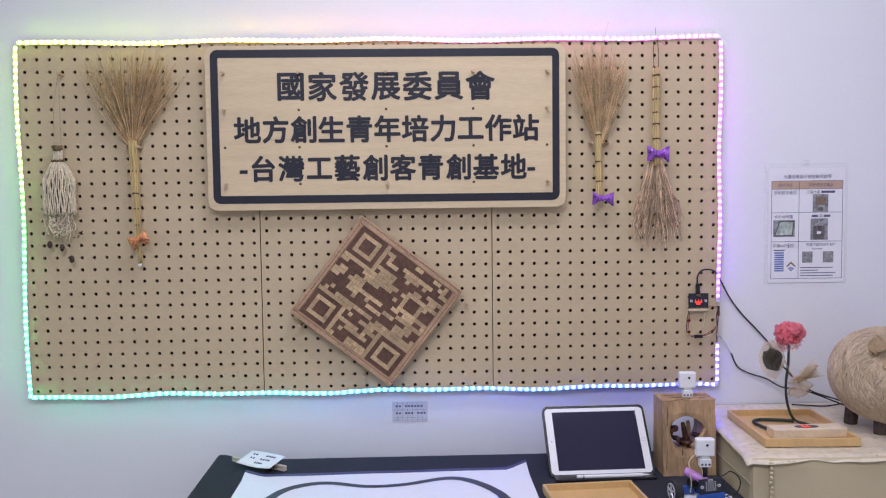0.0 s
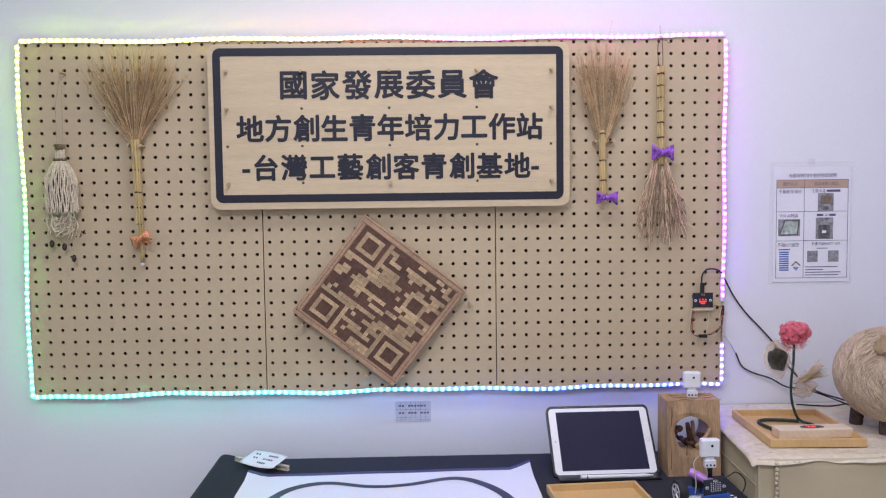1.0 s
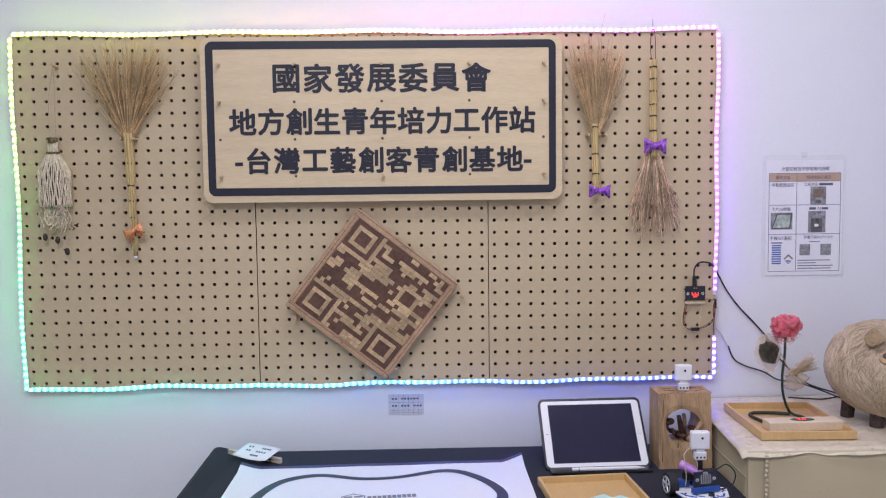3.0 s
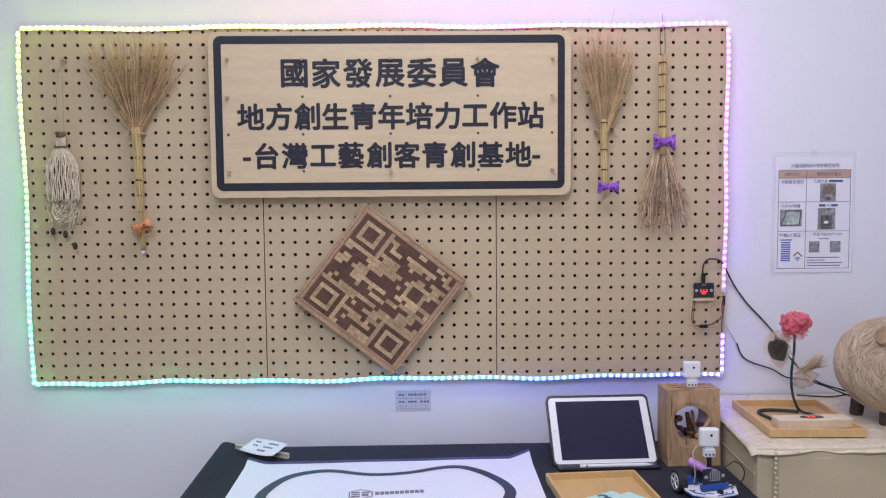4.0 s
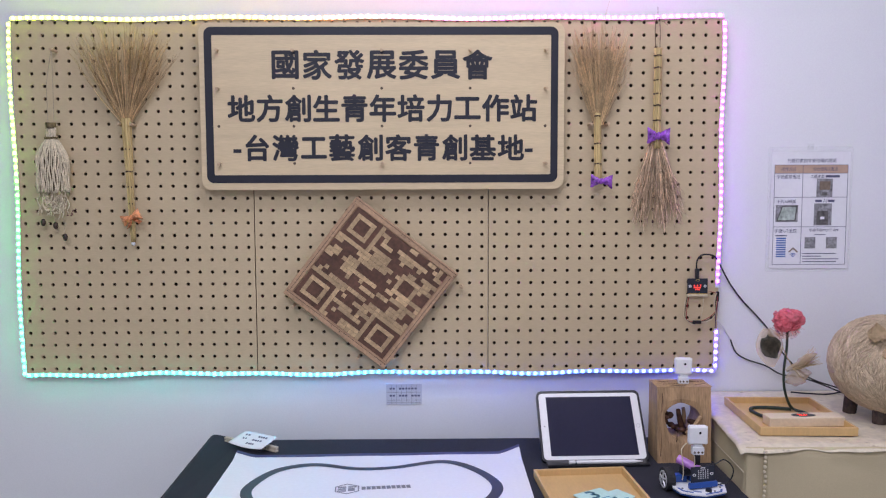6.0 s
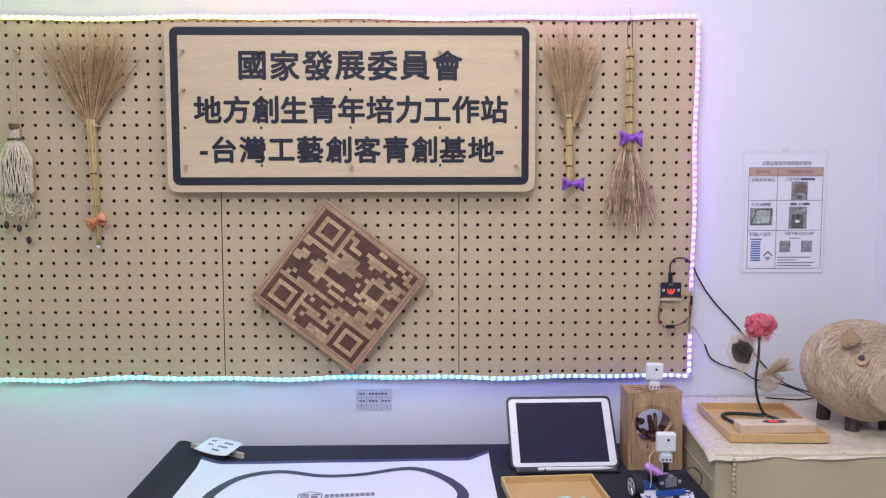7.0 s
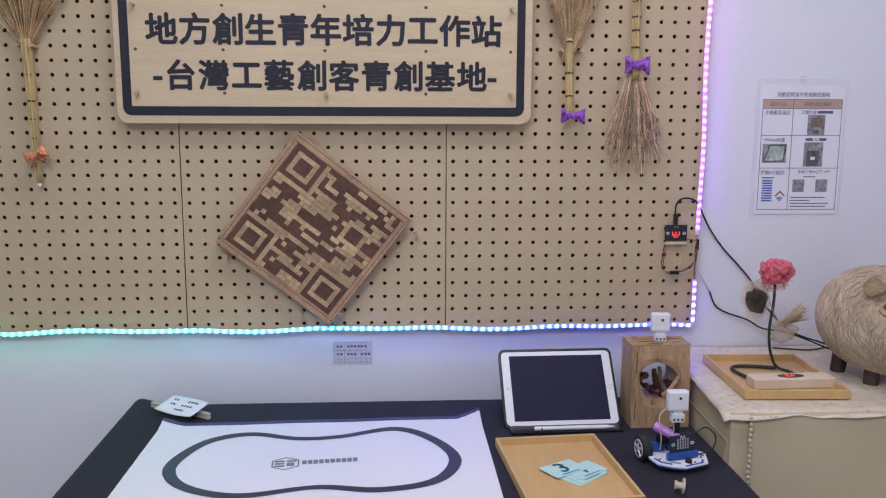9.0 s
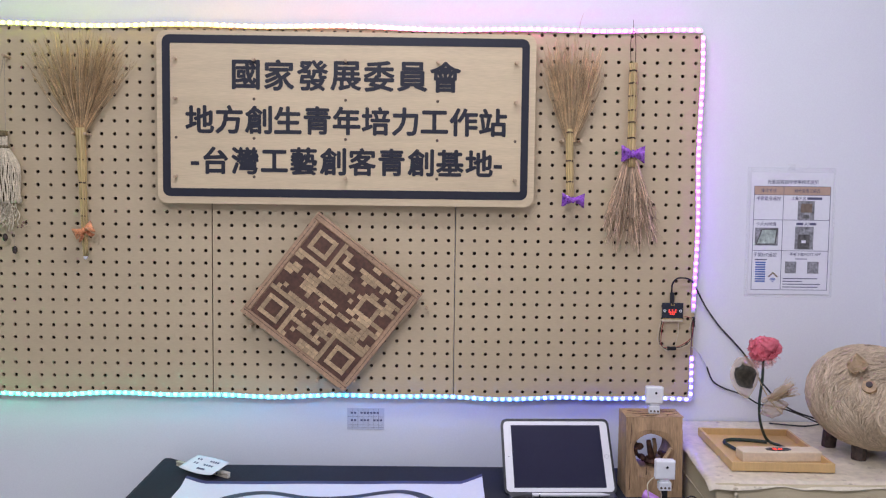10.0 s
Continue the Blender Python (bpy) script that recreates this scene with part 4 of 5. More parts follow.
part("home_button", ring_slab(ringo, ringi, -0.0024, -0.001), SILVER, tablet)
part("camera_dot", rod((-0.1140, -0.0024, 0.083), (-0.1140, -0.001, 0.083), 0.0014, n=12), BLACKPL, tablet)
bm = box(-0.121, 0.119, -0.034, 0.004, -0.002, 0.004, 0.002)
ob = part("case_flap", bm, BLACKPL, tablet)
ob.matrix_basis = TB.inverted() @ pose(0.544, -0.2325, TABLE_Z + 0.003, 0, 0, 1.5)
bm = box(-0.112, 0.112, -0.0015, 0.0015, 0, 0.115, 0.001)
ob = part("case_prop", bm, BLACKPL, tablet)
ob.matrix_basis = TB.inverted() @ pose(0.544, -0.0755, TABLE_Z + 0.003, 22, 0, 1.5)
pen = base("stylus_pen", pose(0.5565, -0.2605, TABLE_Z + 0.0115, 0, 0, 1.5), "white stylus pen lying in front of the tablet", "stylus")
part("barrel", rod((-0.083, 0, 0), (0.070, 0, 0), 0.0044, n=14), WHITEPL, pen, smooth=False)
part("tip", rod((0.070, 0, 0), (0.090, 0, 0), 0.0044, 0.0008, 14), WHITEPL, pen)
part("ring", rod((-0.069, 0, 0), (-0.066, 0, 0), 0.0047, n=14), CHROME, pen)

# ---- note card on clothespins ----
PIN = surface("clothespin_wood", (0.62, 0.55, 0.42), 0.6, vary=0.1, scale=30)
card = base("note_card", pose(-0.290, -0.119, TABLE_Z + 0.0232, 20, 0, -31), "white note card with three written lines, propped on clothespins", "note card")
bm = sheet(lambda x, y: (x, y, 0.004 * (x / 0.054) ** 2 * (0.4 - y / 0.03)), -0.054, 0.054, -0.030, 0.030, 14, 6, 0.0006)
part("paper", bm, PAPER, card, smooth=True)
for z, runs in ((0.016, ((-0.036, -0.018), (0.006, 0.036))), (0.001, ((-0.034, -0.018), (-0.002, 0.030))), (-0.014, ((-0.010, 0.016),))):
    for x0, x1 in runs:
        n = int((x1 - x0) / 0.0065)
        for i in range(n):
            xa = x0 + (x1 - x0) * i / n
            part("text_bar", box(xa, xa + 0.0046, z - 0.0024, z + 0.0024, 0.0006 + 0.004 * (xa / 0.054) ** 2 * (0.4 - z / 0.03), 0.0016 + 0.004 * (xa / 0.054) ** 2 * (0.4 - z / 0.03)), TEXTINK, card)
for x, y, a in ((-0.3440, -0.0765, -33), (-0.2545, -0.1245, -33)):
    cp = base("clothespin", pose(x, y, TABLE_Z + 0.001, 0, 0, a), "plain wooden clothespin lying under the note card", "clothespin", "clothespins")
    part("jaw", box(-0.034, 0.034, -0.005, 0.005, 0, 0.006, 0.001), PIN, cp)
    part("jaw", box(-0.034, 0.034, -0.005, 0.005, 0.0075, 0.0135, 0.001), PIN, cp)
    part("spring", rod((0, -0.0065, 0.0068), (0, 0.0065, 0.0068), 0.003, n=10), CHROME, cp)

# ---- draped stand ----
stand = base("display_stand", pose(0, 0, 0), "block stand draped in cream cloth in the corner beside the table", "display stand")
SF = -0.435   # front face


def prism(outline, z0, z1, bm=None):
    """A block standing on an outline in x and y."""
    bm = bm or bmesh.new()
    a, b = [bm.verts.new((x, y, z0)) for x, y in outline], [bm.verts.new((x, y, z1)) for x, y in outline]
    bm.faces.new(a[::-1])
    bm.faces.new(b)
    for i in range(len(a)):
        j = (i + 1) % len(a)
        bm.faces.new((a[i], a[j], b[j], b[i]))
    return bm


def drape(p, q, z0, z1, nx, nz, depth, seed, thick=0.003):
    """A hanging cloth between two plan points, with soft folds."""
    p, q = Vector((*p, 0)), Vector((*q, 0))
    d = (q - p).normalized()
    out = Vector((d.y, -d.x, 0))
    bm = bmesh.new()
    g = []
    for i in range(nx + 1):
        col = []
        for k in range(nz + 1):
            u, v = i / nx, k / nz
            w = depth * noise.noise(Vector((u * 5 + seed, v * 1.2, seed))) + depth * 0.5 * noise.noise(Vector((u * 13, v * 4 + seed, 3)))
            col.append(bm.verts.new(p + (q - p) * u + out * (0.004 + abs(w) + 0.010 * v) + Vector((0, 0, z1 + (z0 - z1) * v))))
        g.append(col)
    for i in range(nx):
        for k in range(nz):
            bm.faces.new((g[i][k], g[i + 1][k], g[i + 1][k + 1], g[i][k + 1]))
    r = bmesh.ops.extrude_face_region(bm, geom=bm.faces[:])
    bmesh.ops.translate(bm, verts=[v for v in r["geom"] if isinstance(v, bmesh.types.BMVert)], vec=-out * thick)
    return bm


part("body", prism([(0.828, SF), (RIGHT_X - 0.004, SF), (RIGHT_X - 0.004, WALL_Y - 0.004), (0.848, WALL_Y - 0.004)], 0, STAND_Z - 0.006), CREAM, stand)
part("side_cloth", drape((0.846, WALL_Y - 0.01), (0.826, SF), 0.30, STAND_Z - 0.004, 30, 24, 0.004, 2), CREAM, stand, "rumpled cream side cloth", True)
part("front_cloth", drape((0.855, SF - 0.004), (RIGHT_X - 0.012, SF - 0.004), 0.25, STAND_Z - 0.004, 40, 24, 0.003, 7), CREAM, stand, "flat cream front cloth", True)
part("corner_cloth", drape((0.819, SF), (0.866, SF), 0.25, STAND_Z - 0.004, 8, 20, 0.002, 5), CREAM, stand, "", True)
BOBBLE = surface("bobble_trim", (0.62, 0.54, 0.38), 0.85, vary=0.15, scale=60)
bm = bmesh.new()
rg = random.Random(21)
for i in range(46):
    z = STAND_Z - 0.012 - i * 0.0105
    ball((0.855 + rg.uniform(-0.002, 0.002), SF - 0.014 - 0.00022 * i, z), 0.0036, 0.003, 0.0045, 7, 5, bm)
part("bobble_trim", bm, BOBBLE, stand, "row of small cream bobbles")["kind"] = "stuff"
part("seam_cord", tube(spline([(0.836, -0.10, 0.800), (0.830, -0.20, 0.797), (0.822, -0.33, 0.800), (0.812, -0.445, 0.806)], 6), 0.0012, 5), BOBBLE, stand)


def cover_top():
    """The sheet on the stand, its near and outer edge wavy and bent down."""
    bm = bmesh.new()
    nx, ny = 60, 44
    g = []
    for i in range(nx + 1):
        col = []
        for j in range(ny + 1):
            u, v = i / nx, j / ny
            yf = SF - 0.0145 - 0.0025 * math.sin(u * 17) - 0.003 * noise.noise(Vector((u * 9, 2, 0)))
            y = (WALL_Y - 0.004) + (yf - WALL_Y + 0.004) * v
            xl = 0.843 - 0.040 * v + 0.004 * noise.noise(Vector((v * 12, 5, 1)))
            x = xl + (RIGHT_X - 0.003 - xl) * u
            z = STAND_Z - 0.0015 + 0.0014 * noise.noise(Vector((x * 22, y * 22, 0)))
            z -= 0.009 * max(0, (v - 0.958) / 0.042) * (1 + 0.22 * math.sin(u * 19) + 0.5 * noise.noise(Vector((u * 14, 4, 2)))) + 0.006 * max(0, (0.02 - u) / 0.02)
            col.append(bm.verts.new((x, y, z)))
        g.append(col)
    for i in range(nx):
        for j in range(ny):
            bm.faces.new((g[i][j], g[i + 1][j], g[i + 1][j + 1], g[i][j + 1]))
    r = bmesh.ops.extrude_face_region(bm, geom=bm.faces[:])
    bmesh.ops.translate(bm, verts=[v for v in r["geom"] if isinstance(v, bmesh.types.BMVert)], vec=(0, 0, -0.0012))
    return bm


part("cover_sheet", cover_top(), LACEFOIL, stand, "crinkled glossy off-white cover sheet", True)

# ---- hollow wood block ----
LOG = surface("log_wood", (0.43, 0.275, 0.145), 0.6, vary=0.20, scale=9, fine=60, stretch=(5, 5, 0.6), bump=0.5, depth=0.004)
LOGTOP = surface("log_endgrain", (0.46, 0.30, 0.16), 0.65, vary=0.35, scale=14, fine=120, stretch=(1, 4, 1), bump=0.6, depth=0.004)
BARK = surface("log_bark", (0.085, 0.035, 0.018), 0.7, vary=0.4, scale=40, bump=0.6, depth=0.004)
log = base("wood_block", pose(0.7515, -0.1895, TABLE_Z), "upright weathered wood block with a hole through its middle", "wood block")


def block_mesh():
    w0, w1, h, n = 0.0655, 0.0615, 0.179, 64
    bm = bmesh.new()
    hx, hz, hr = -0.006, 0.0995, 0.0415

    def rect(a):
        c, s = math.cos(a), math.sin(a)
        lx = (w1 - hx) / c if c > 1e-6 else ((-w0 - hx) / c if c < -1e-6 else 9)
        lz = (h - hz) / s if s > 1e-6 else (-hz / s if s < -1e-6 else 9)
        t = min(lx, lz)
        return hx + c * t, hz + s * t

    angs = sorted([2 * math.pi * k / n for k in range(n)] + [math.atan2(z - hz, x - hx) % (2 * math.pi) for x, z in ((w1, h), (-w0, h), (-w0, 0), (w1, 0))])
    fr, bk = [], []
    for a in angs:
        ox, oz = rect(a)
        rr = hr * (1 + 0.04 * math.sin(3 * a + 0.6) + 0.02 * math.sin(5 * a))
        ix, iz = hx + rr * math.cos(a), hz + rr * math.sin(a)
        f, b = [], []
        for k in range(5):
            t = k / 4
            x, z = ix + (ox - ix) * t, iz + (oz - iz) * t
            nz = 0.0022 * noise.noise(Vector((x * 40, 0, z * 14)))
            yf = -0.036 - 0.014 * (1 - z / h) + nz + (0.003 if k == 0 else 0)
            f.append(bm.verts.new((x + (0.0015 * noise.noise(Vector((0, z * 60, 3))) if k == 4 and 0.001 < z < h - 0.001 else 0), yf, z)))
            b.append(bm.verts.new((x, 0.038 + nz, z)))
        fr.append(f)
        bk.append(b)
    m = len(angs)
    for i in range(m):
        j = (i + 1) % m
        for k in range(4):
            bm.faces.new((fr[i][k], fr[i][k + 1], fr[j][k + 1], fr[j][k]))
            bm.faces.new((bk[i][k], bk[j][k], bk[j][k + 1], bk[i][k + 1]))
        bm.faces.new((fr[i][0], fr[j][0], bk[j][0], bk[i][0]))
        bm.faces.new((fr[i][4], bk[i][4], bk[j][4], fr[j][4]))
    return bm


part("block", block_mesh(), LOG, log, "pale brown split wood")
bm = sheet(lambda x, y: (x, y, 0.1782 + 0.0008 * noise.noise(Vector((x * 70, y * 70, 0)))), -0.0648, 0.0645, -0.0355, 0.0375, 12, 8, 0.0008)
part("end_grain", bm, LOGTOP, log)
for x0, y0, dx, dy in ((-0.045, -0.01, 0.05, 0.006), (-0.052, 0.018, 0.03, -0.008), (0.012, 0.02, 0.044, -0.012), (-0.03, -0.027, 0.036, 0.004), (0.03, -0.016, 0.03, 0.012)):
    bm = slab([(0, -0.0012), (1, 0), (0.5, 0.0016)], -0.0004, 0.0004)
    ob = part("crack", bm, BARK, log)
    ob.matrix_basis = Matrix.Translation((x0, y0, 0.1795)) @ Matrix.Rotation(math.atan2(dy, dx), 4, "Z") @ Matrix.Rotation(math.pi / 2, 4, "X") @ Matrix.Diagonal((math.hypot(dx, dy), 1, 1, 1))
for z0, z1, x in ((0.05, 0.075, -0.02), (0.016, 0.06, -0.058), (0.12, 0.165, -0.055), (0.02, 0.045, 0.04)):
    part("crack", tube([(x, -0.0365 - 0.014 * (1 - z0 / 0.178), z0), (x + 0.002, -0.0365 - 0.014 * (1 - z1 / 0.178), z1)], 0.0011, 4, None, 0.3), BARK, log)
bm = bmesh.new()
rg = random.Random(5)
for i in range(22):
    a = rg.uniform(2.9, 5.9)
    rr = rg.uniform(0.026, 0.038)
    ball((-0.003 + rr * math.cos(a), rg.uniform(-0.025, 0.025), 0.100 + rr * math.sin(a)), rg.uniform(0.004, 0.010), rg.uniform(0.005, 0.012), rg.uniform(0.004, 0.010), 8, 6, bm)
part("knot", bm, BARK, log, "dark reddish gnarled knot", True)
part("stub", tube(spline([(0.006, 0.0, 0.070), (-0.002, -0.008, 0.092), (-0.008, -0.012, 0.118)], 5), 0.0085, 8, None, 0.6), BARK, log, "dark broken branch stub", True)
part("stub", tube(spline([(0.012, 0.012, 0.075), (0.012, 0.006, 0.098), (0.009, 0.004, 0.118)], 5), 0.006, 8, None, 0.7), LOG, log, "", True)
part("splinter", tube(spline([(0.010, -0.034, 0.066), (0.020, -0.046, 0.084), (0.034, -0.050, 0.112)], 5), 0.0085, 6, None, 0.5), LOGTOP, log, "pale broken splinter", True)

# ---- camera modules ----
LENS = surface("lens_glass", (0.01, 0.01, 0.012), 0.1, vary=0.05, bump=0)
BRICK = surface("connector_white", (0.72, 0.73, 0.74), 0.4, vary=0.03, bump=0.05)


def camera_module(m, label, parent=None):
    """A small white camera box on a bracket with holes."""
    if parent is None:
        c = base("camera_module", m, label, "camera module", "camera modules")
    else:
        c = part("camera_module", box(-0.005, 0.005, -0.004, 0.004, 0.010, 0.026, 0.001), BLACKPL, parent, label)
        c.matrix_basis = m
    part("housing", box(-0.0198, 0.0198, -0.0095, 0.0095, 0.0225, 0.0615, 0.0038, 3), WHITEPL, c, "white plastic housing")
    part("lens", rod((0.003, -0.0090, 0.048), (0.003, -0.0103, 0.048), 0.0026, n=14), LENS, c)
    part("cover_seam", box(-0.0201, 0.0201, -0.0052, -0.0046, 0.0222, 0.0618), BRICK, c)
    part("bracket", box(-0.0125, 0.0125, -0.010, 0.006, 0.0, 0.017, 0.0015), BRICK, c, "white bracket with round holes")
    for x in (-0.0078, 0.0, 0.0078):
        # dark discs give the bracket holes their shade by colour
        part("bracket_hole", rod((x, -0.0098, 0.006), (x, -0.0105, 0.006), 0.0024, n=10), HOLE, c)
    part("neck", box(-0.009, 0.009, -0.006, 0.003, 0.016, 0.024, 0.001), BRICK, c)
    return c


BLUEPLAIN = surface("blue_plastic", (0.02, 0.08, 0.33), 0.35, vary=0.08, bump=0.03)
camera_module(pose(0.757, -0.190, TABLE_Z + 0.1795, 0, 0, -6), "small white camera module standing on the wood block")

# ---- robot car ----
PCB = surface("dark_board", (0.015, 0.019, 0.034), 0.4, vary=0.2, scale=200, bump=0.1)
GOLD = surface("gold_pads", (0.55, 0.40, 0.16), 0.35, metal=0.8, vary=0.2)
LILAC = surface("lilac_wrap", (0.50, 0.22, 0.62), 0.35, vary=0.06, bump=0.03)
WIREW = surface("cream_wire", (0.60, 0.52, 0.36), 0.5, vary=0.1)
WIREB = surface("black_wire", (0.012, 0.012, 0.014), 0.45, vary=0.1, bump=0.02)
WIRER = surface("red_wire", (0.30, 0.03, 0.03), 0.45, vary=0.1, bump=0.02)
SILVERPL = surface("silver_plastic", (0.62, 0.62, 0.64), 0.3, metal=0.25, vary=0.05, bump=0)
car = base("robot_car", pose(0.708, -0.4135, TABLE_Z, 0, 0, 8), "small blue and white two-wheeled robot car on the black cloth", "robot car")
out = [(-0.046, -0.017), (-0.042, -0.048), (-0.019, -0.066), (0.002, -0.074), (0.053, -0.062), (0.070, -0.019), (0.064, -0.007), (0.046, -0.016), (0.038, -0.016), (0.036, 0.026), (-0.028, 0.026)]
# blue layer gives the shadow under the white plate as colour
part("chassis", prism([(x * 0.97, y * 0.97) for x, y in out], 0.0105, 0.0140), BLUEPLAIN, car, "blue lower plate imitating the bluish shadow under the white plate")
part("top_plate", prism(out, 0.0146, 0.0174), WHITEPL, car, "white printed plate")
for pts in ([(-0.040, -0.024), (-0.036, -0.044), (-0.018, -0.058), (-0.016, -0.053), (-0.031, -0.041), (-0.035, -0.024)], [(0.004, -0.071), (0.044, -0.061), (0.052, -0.046), (0.048, -0.045), (0.041, -0.057), (0.004, -0.066)],
            [(0.046, -0.022), (0.058, -0.016), (0.062, -0.030), (0.057, -0.031), (0.055, -0.023), (0.047, -0.027)], [(-0.016, -0.048), (0.0, -0.058), (0.002, -0.054), (-0.013, -0.045)]):
    part("stripe", prism(pts, 0.0172, 0.0179), BLUEPLAIN, car)
for x, y in ((0.018, -0.061), (0.030, -0.055), (0.052, -0.036), (0.060, -0.020), (-0.030, -0.030)):
    part("screw", rod((x, y, 0.0172), (x, y, 0.0186), 0.0022, n=10), BLACKPL, car)


def wheel(x, s):
    w = part("wheel", rod((x - 0.009, 0, 0), (x + 0.009, 0, 0), 0.0245, n=28), RUBBER, car, "black rubber tyre")
    w.location = (0, 0.012, 0.0245)
    for d in (-0.006, 0.006):
        part("tyre_shoulder", rod((x + d - 0.0025, 0, 0), (x + d + 0.0025, 0, 0), 0.0251, n=28), RUBBER, w)
    xf = x + s * 0.0094
    rim_o = [(0.0185 * math.cos(2 * math.pi * k / 24), 0.0185 * math.sin(2 * math.pi * k / 24)) for k in range(24)]
    bm = ring_slab(rim_o, [(a * 0.84, b * 0.84) for a, b in rim_o], -0.0012, 0.0012)
    bm.transform(Matrix.Translation((xf, 0, 0)) @ Matrix.Rotation(math.pi / 2, 4, "Z"))
    part("rim", bm, SILVERPL, w, "silver rim")
    for k in range(5):
        a = 2 * math.pi * k / 5 + 0.3
        part("spoke", rod((xf, 0.003 * math.cos(a), 0.003 * math.sin(a)), (xf, 0.0165 * math.cos(a), 0.0165 * math.sin(a)), 0.0026, 0.0019, 6), SILVERPL, w)
    part("hub", rod((xf - 0.002, 0, 0), (xf + s * 0.002 + 0.0001, 0, 0), 0.004, n=12), SILVERPL, w)


wheel(-0.045, -1)
wheel(0.043, 1)
part("motor", box(-0.040, -0.004, 0.003, 0.021, 0.018, 0.034, 0.002), BLUEPLAIN, car, "blue motor block")
part("motor", box(0.002, 0.034, 0.003, 0.021, 0.018, 0.034, 0.002), BLUEPLAIN, car, "blue motor block")
part("axle_clip", rod((-0.040, 0.012, 0.026), (-0.034, 0.012, 0.026), 0.008, n=12), CHROME, car)
part("caster", ball((0.006, -0.040, 0.0075), 0.0075, 0.0075, 0.0075, 12, 8), CHROME, car)
pcb = part("controller_board", box(-0.026, 0.026, -0.001, 0.001, 0.0, 0.043, 0.0007), PCB, car, "upright dark controller board with pale dots")
pcb.matrix_basis = pose(0.0125, -0.036, 0.0285, -4, 0, 6) @ Matrix.Diagonal((1.08, 1, 0.84, 1))
for i in range(5):
    for j in range(5):
        part("dot", box(-0.0105 + 0.005 * i, -0.0085 + 0.005 * i, -0.0014, -0.0008, 0.012 + 0.005 * j, 0.0145 + 0.005 * j), BRICK, pcb)
for x in (-0.019, 0.019):
    ro = [(x + 0.0036 * math.cos(k * math.pi / 6), 0.023 + 0.0036 * math.sin(k * math.pi / 6)) for k in range(12)]
    part("button", ring_slab(ro, [(x + (a - x) * 0.6, 0.023 + (b - 0.023) * 0.6) for a, b in ro], -0.0018, -0.0008), BRICK, pcb)
ro = rounded(-0.005, 0.005, 0.036, 0.041, 0.0024, 3)
part("mark", ring_slab(ro, [(a * 0.7, 0.0385 + (b - 0.0385) * 0.6) for a, b in ro], -0.0014, -0.0008), BRICK, pcb)
part("board_socket", box(-0.030, 0.030, -0.005, 0.005, -0.010, 0.004, 0.001), BLUEPLAIN, pcb, "blue edge socket")
part("sensor", rod((0.018, -0.052, 0.0172), (0.018, -0.052, 0.0225), 0.0070, 0.006, 14), BLACKPL, car)
part("battery", rod((-0.020, 0.018, 0.066), (0.014, -0.012, 0.050), 0.0092, n=16), LILAC, car, "lilac battery cell")
part("battery_end", rod((0.014, -0.012, 0.050), (0.018, -0.0155, 0.0482), 0.0088, n=16), GOLD, car)
part("battery_holder", box(-0.018, 0.014, -0.006, 0.016, 0.034, 0.052, 0.003), BLACKPL, car)
part("mast", box(0.006, 0.018, -0.012, -0.004, 0.034, 0.092, 0.001), BLACKPL, car)
cm = camera_module(pose(0.010, -0.012, 0.0845, 0, 0, -10), "white camera module on a mast", car)
bm = tube(spline([(-0.004, -0.002, 0.110), (-0.022, -0.006, 0.096), (-0.024, -0.012, 0.080), (-0.022, -0.016, 0.050), (-0.024, -0.016, 0.030)], 6), 0.0012, 5)
part("wire", bm, WIREW, car, "cream wire", True)
part("wire", tube(spline([(0.002, -0.008, 0.088), (0.003, -0.016, 0.075), (0.001, -0.018, 0.055)], 6), 0.0011, 5), WIREW, car, "cream wire", True)
part("wire", tube(spline([(0.012, -0.026, 0.063), (0.041, -0.031, 0.067), (0.059, -0.034, 0.0765), (0.076, -0.036, 0.064), (0.080, -0.037, 0.048), (0.072, -0.034, 0.028), (0.052, -0.026, 0.020)], 8), 0.0014, 6), WIREB, car, "black looped cable", True)

# ---- small spool ----
spool = base("wooden_spool", pose(0.6855, -0.5565, TABLE_Z + 0.0146, 0, 5, -15), "small pale wooden spool lying on the black cloth", "spool")
part("core", rod((-0.008, 0, 0), (0.004, 0, 0), 0.0062, n=14), PIN, spool)
part("flange", rod((0.003, 0, 0), (0.0062, 0, 0), 0.0145, 0.0137, 20), PIN, spool)
part("flange", rod((-0.0105, 0, 0), (-0.0075, 0, 0), 0.0080, 0.0086, 18), PIN, spool)

# ---- flower with lit base ----
STEM = surface("green_stem", (0.025, 0.045, 0.03), 0.6, vary=0.2, scale=80)
PETAL = by_island(surface("red_gauze", (0.91, 0.205, 0.255), 0.85, vary=0.12, scale=70, fine=500, bump=0.4), 0.10)
PETAL.node_tree.nodes["Principled BSDF"].inputs["Alpha"].default_value = 0.72
m3, nt3, bs3 = node_mat("sheer_gauze")
bs3.inputs["Base Color"].default_value = (0.86, 0.42, 0.38, 1)
bs3.inputs["Roughness"].default_value = 0.7
bs3.inputs["Alpha"].default_value = 0.30
SHEER = m3
GAUZE = surface("cream_gauze", (0.60, 0.46, 0.27), 0.7, vary=0.2, scale=40, fine=400, bump=0.3)
GREEN = surface("leaf_green", (0.105, 0.092, 0.065), 0.6, vary=0.35, scale=50)
m2, nt2, bs2 = node_mat("thin_gauze")
bs2.inputs["Base Color"].default_value = (0.63, 0.47, 0.29, 1)
bs2.inputs["Roughness"].default_value = 0.6
bs2.inputs["Alpha"].default_value = 0.5
THIN = m2
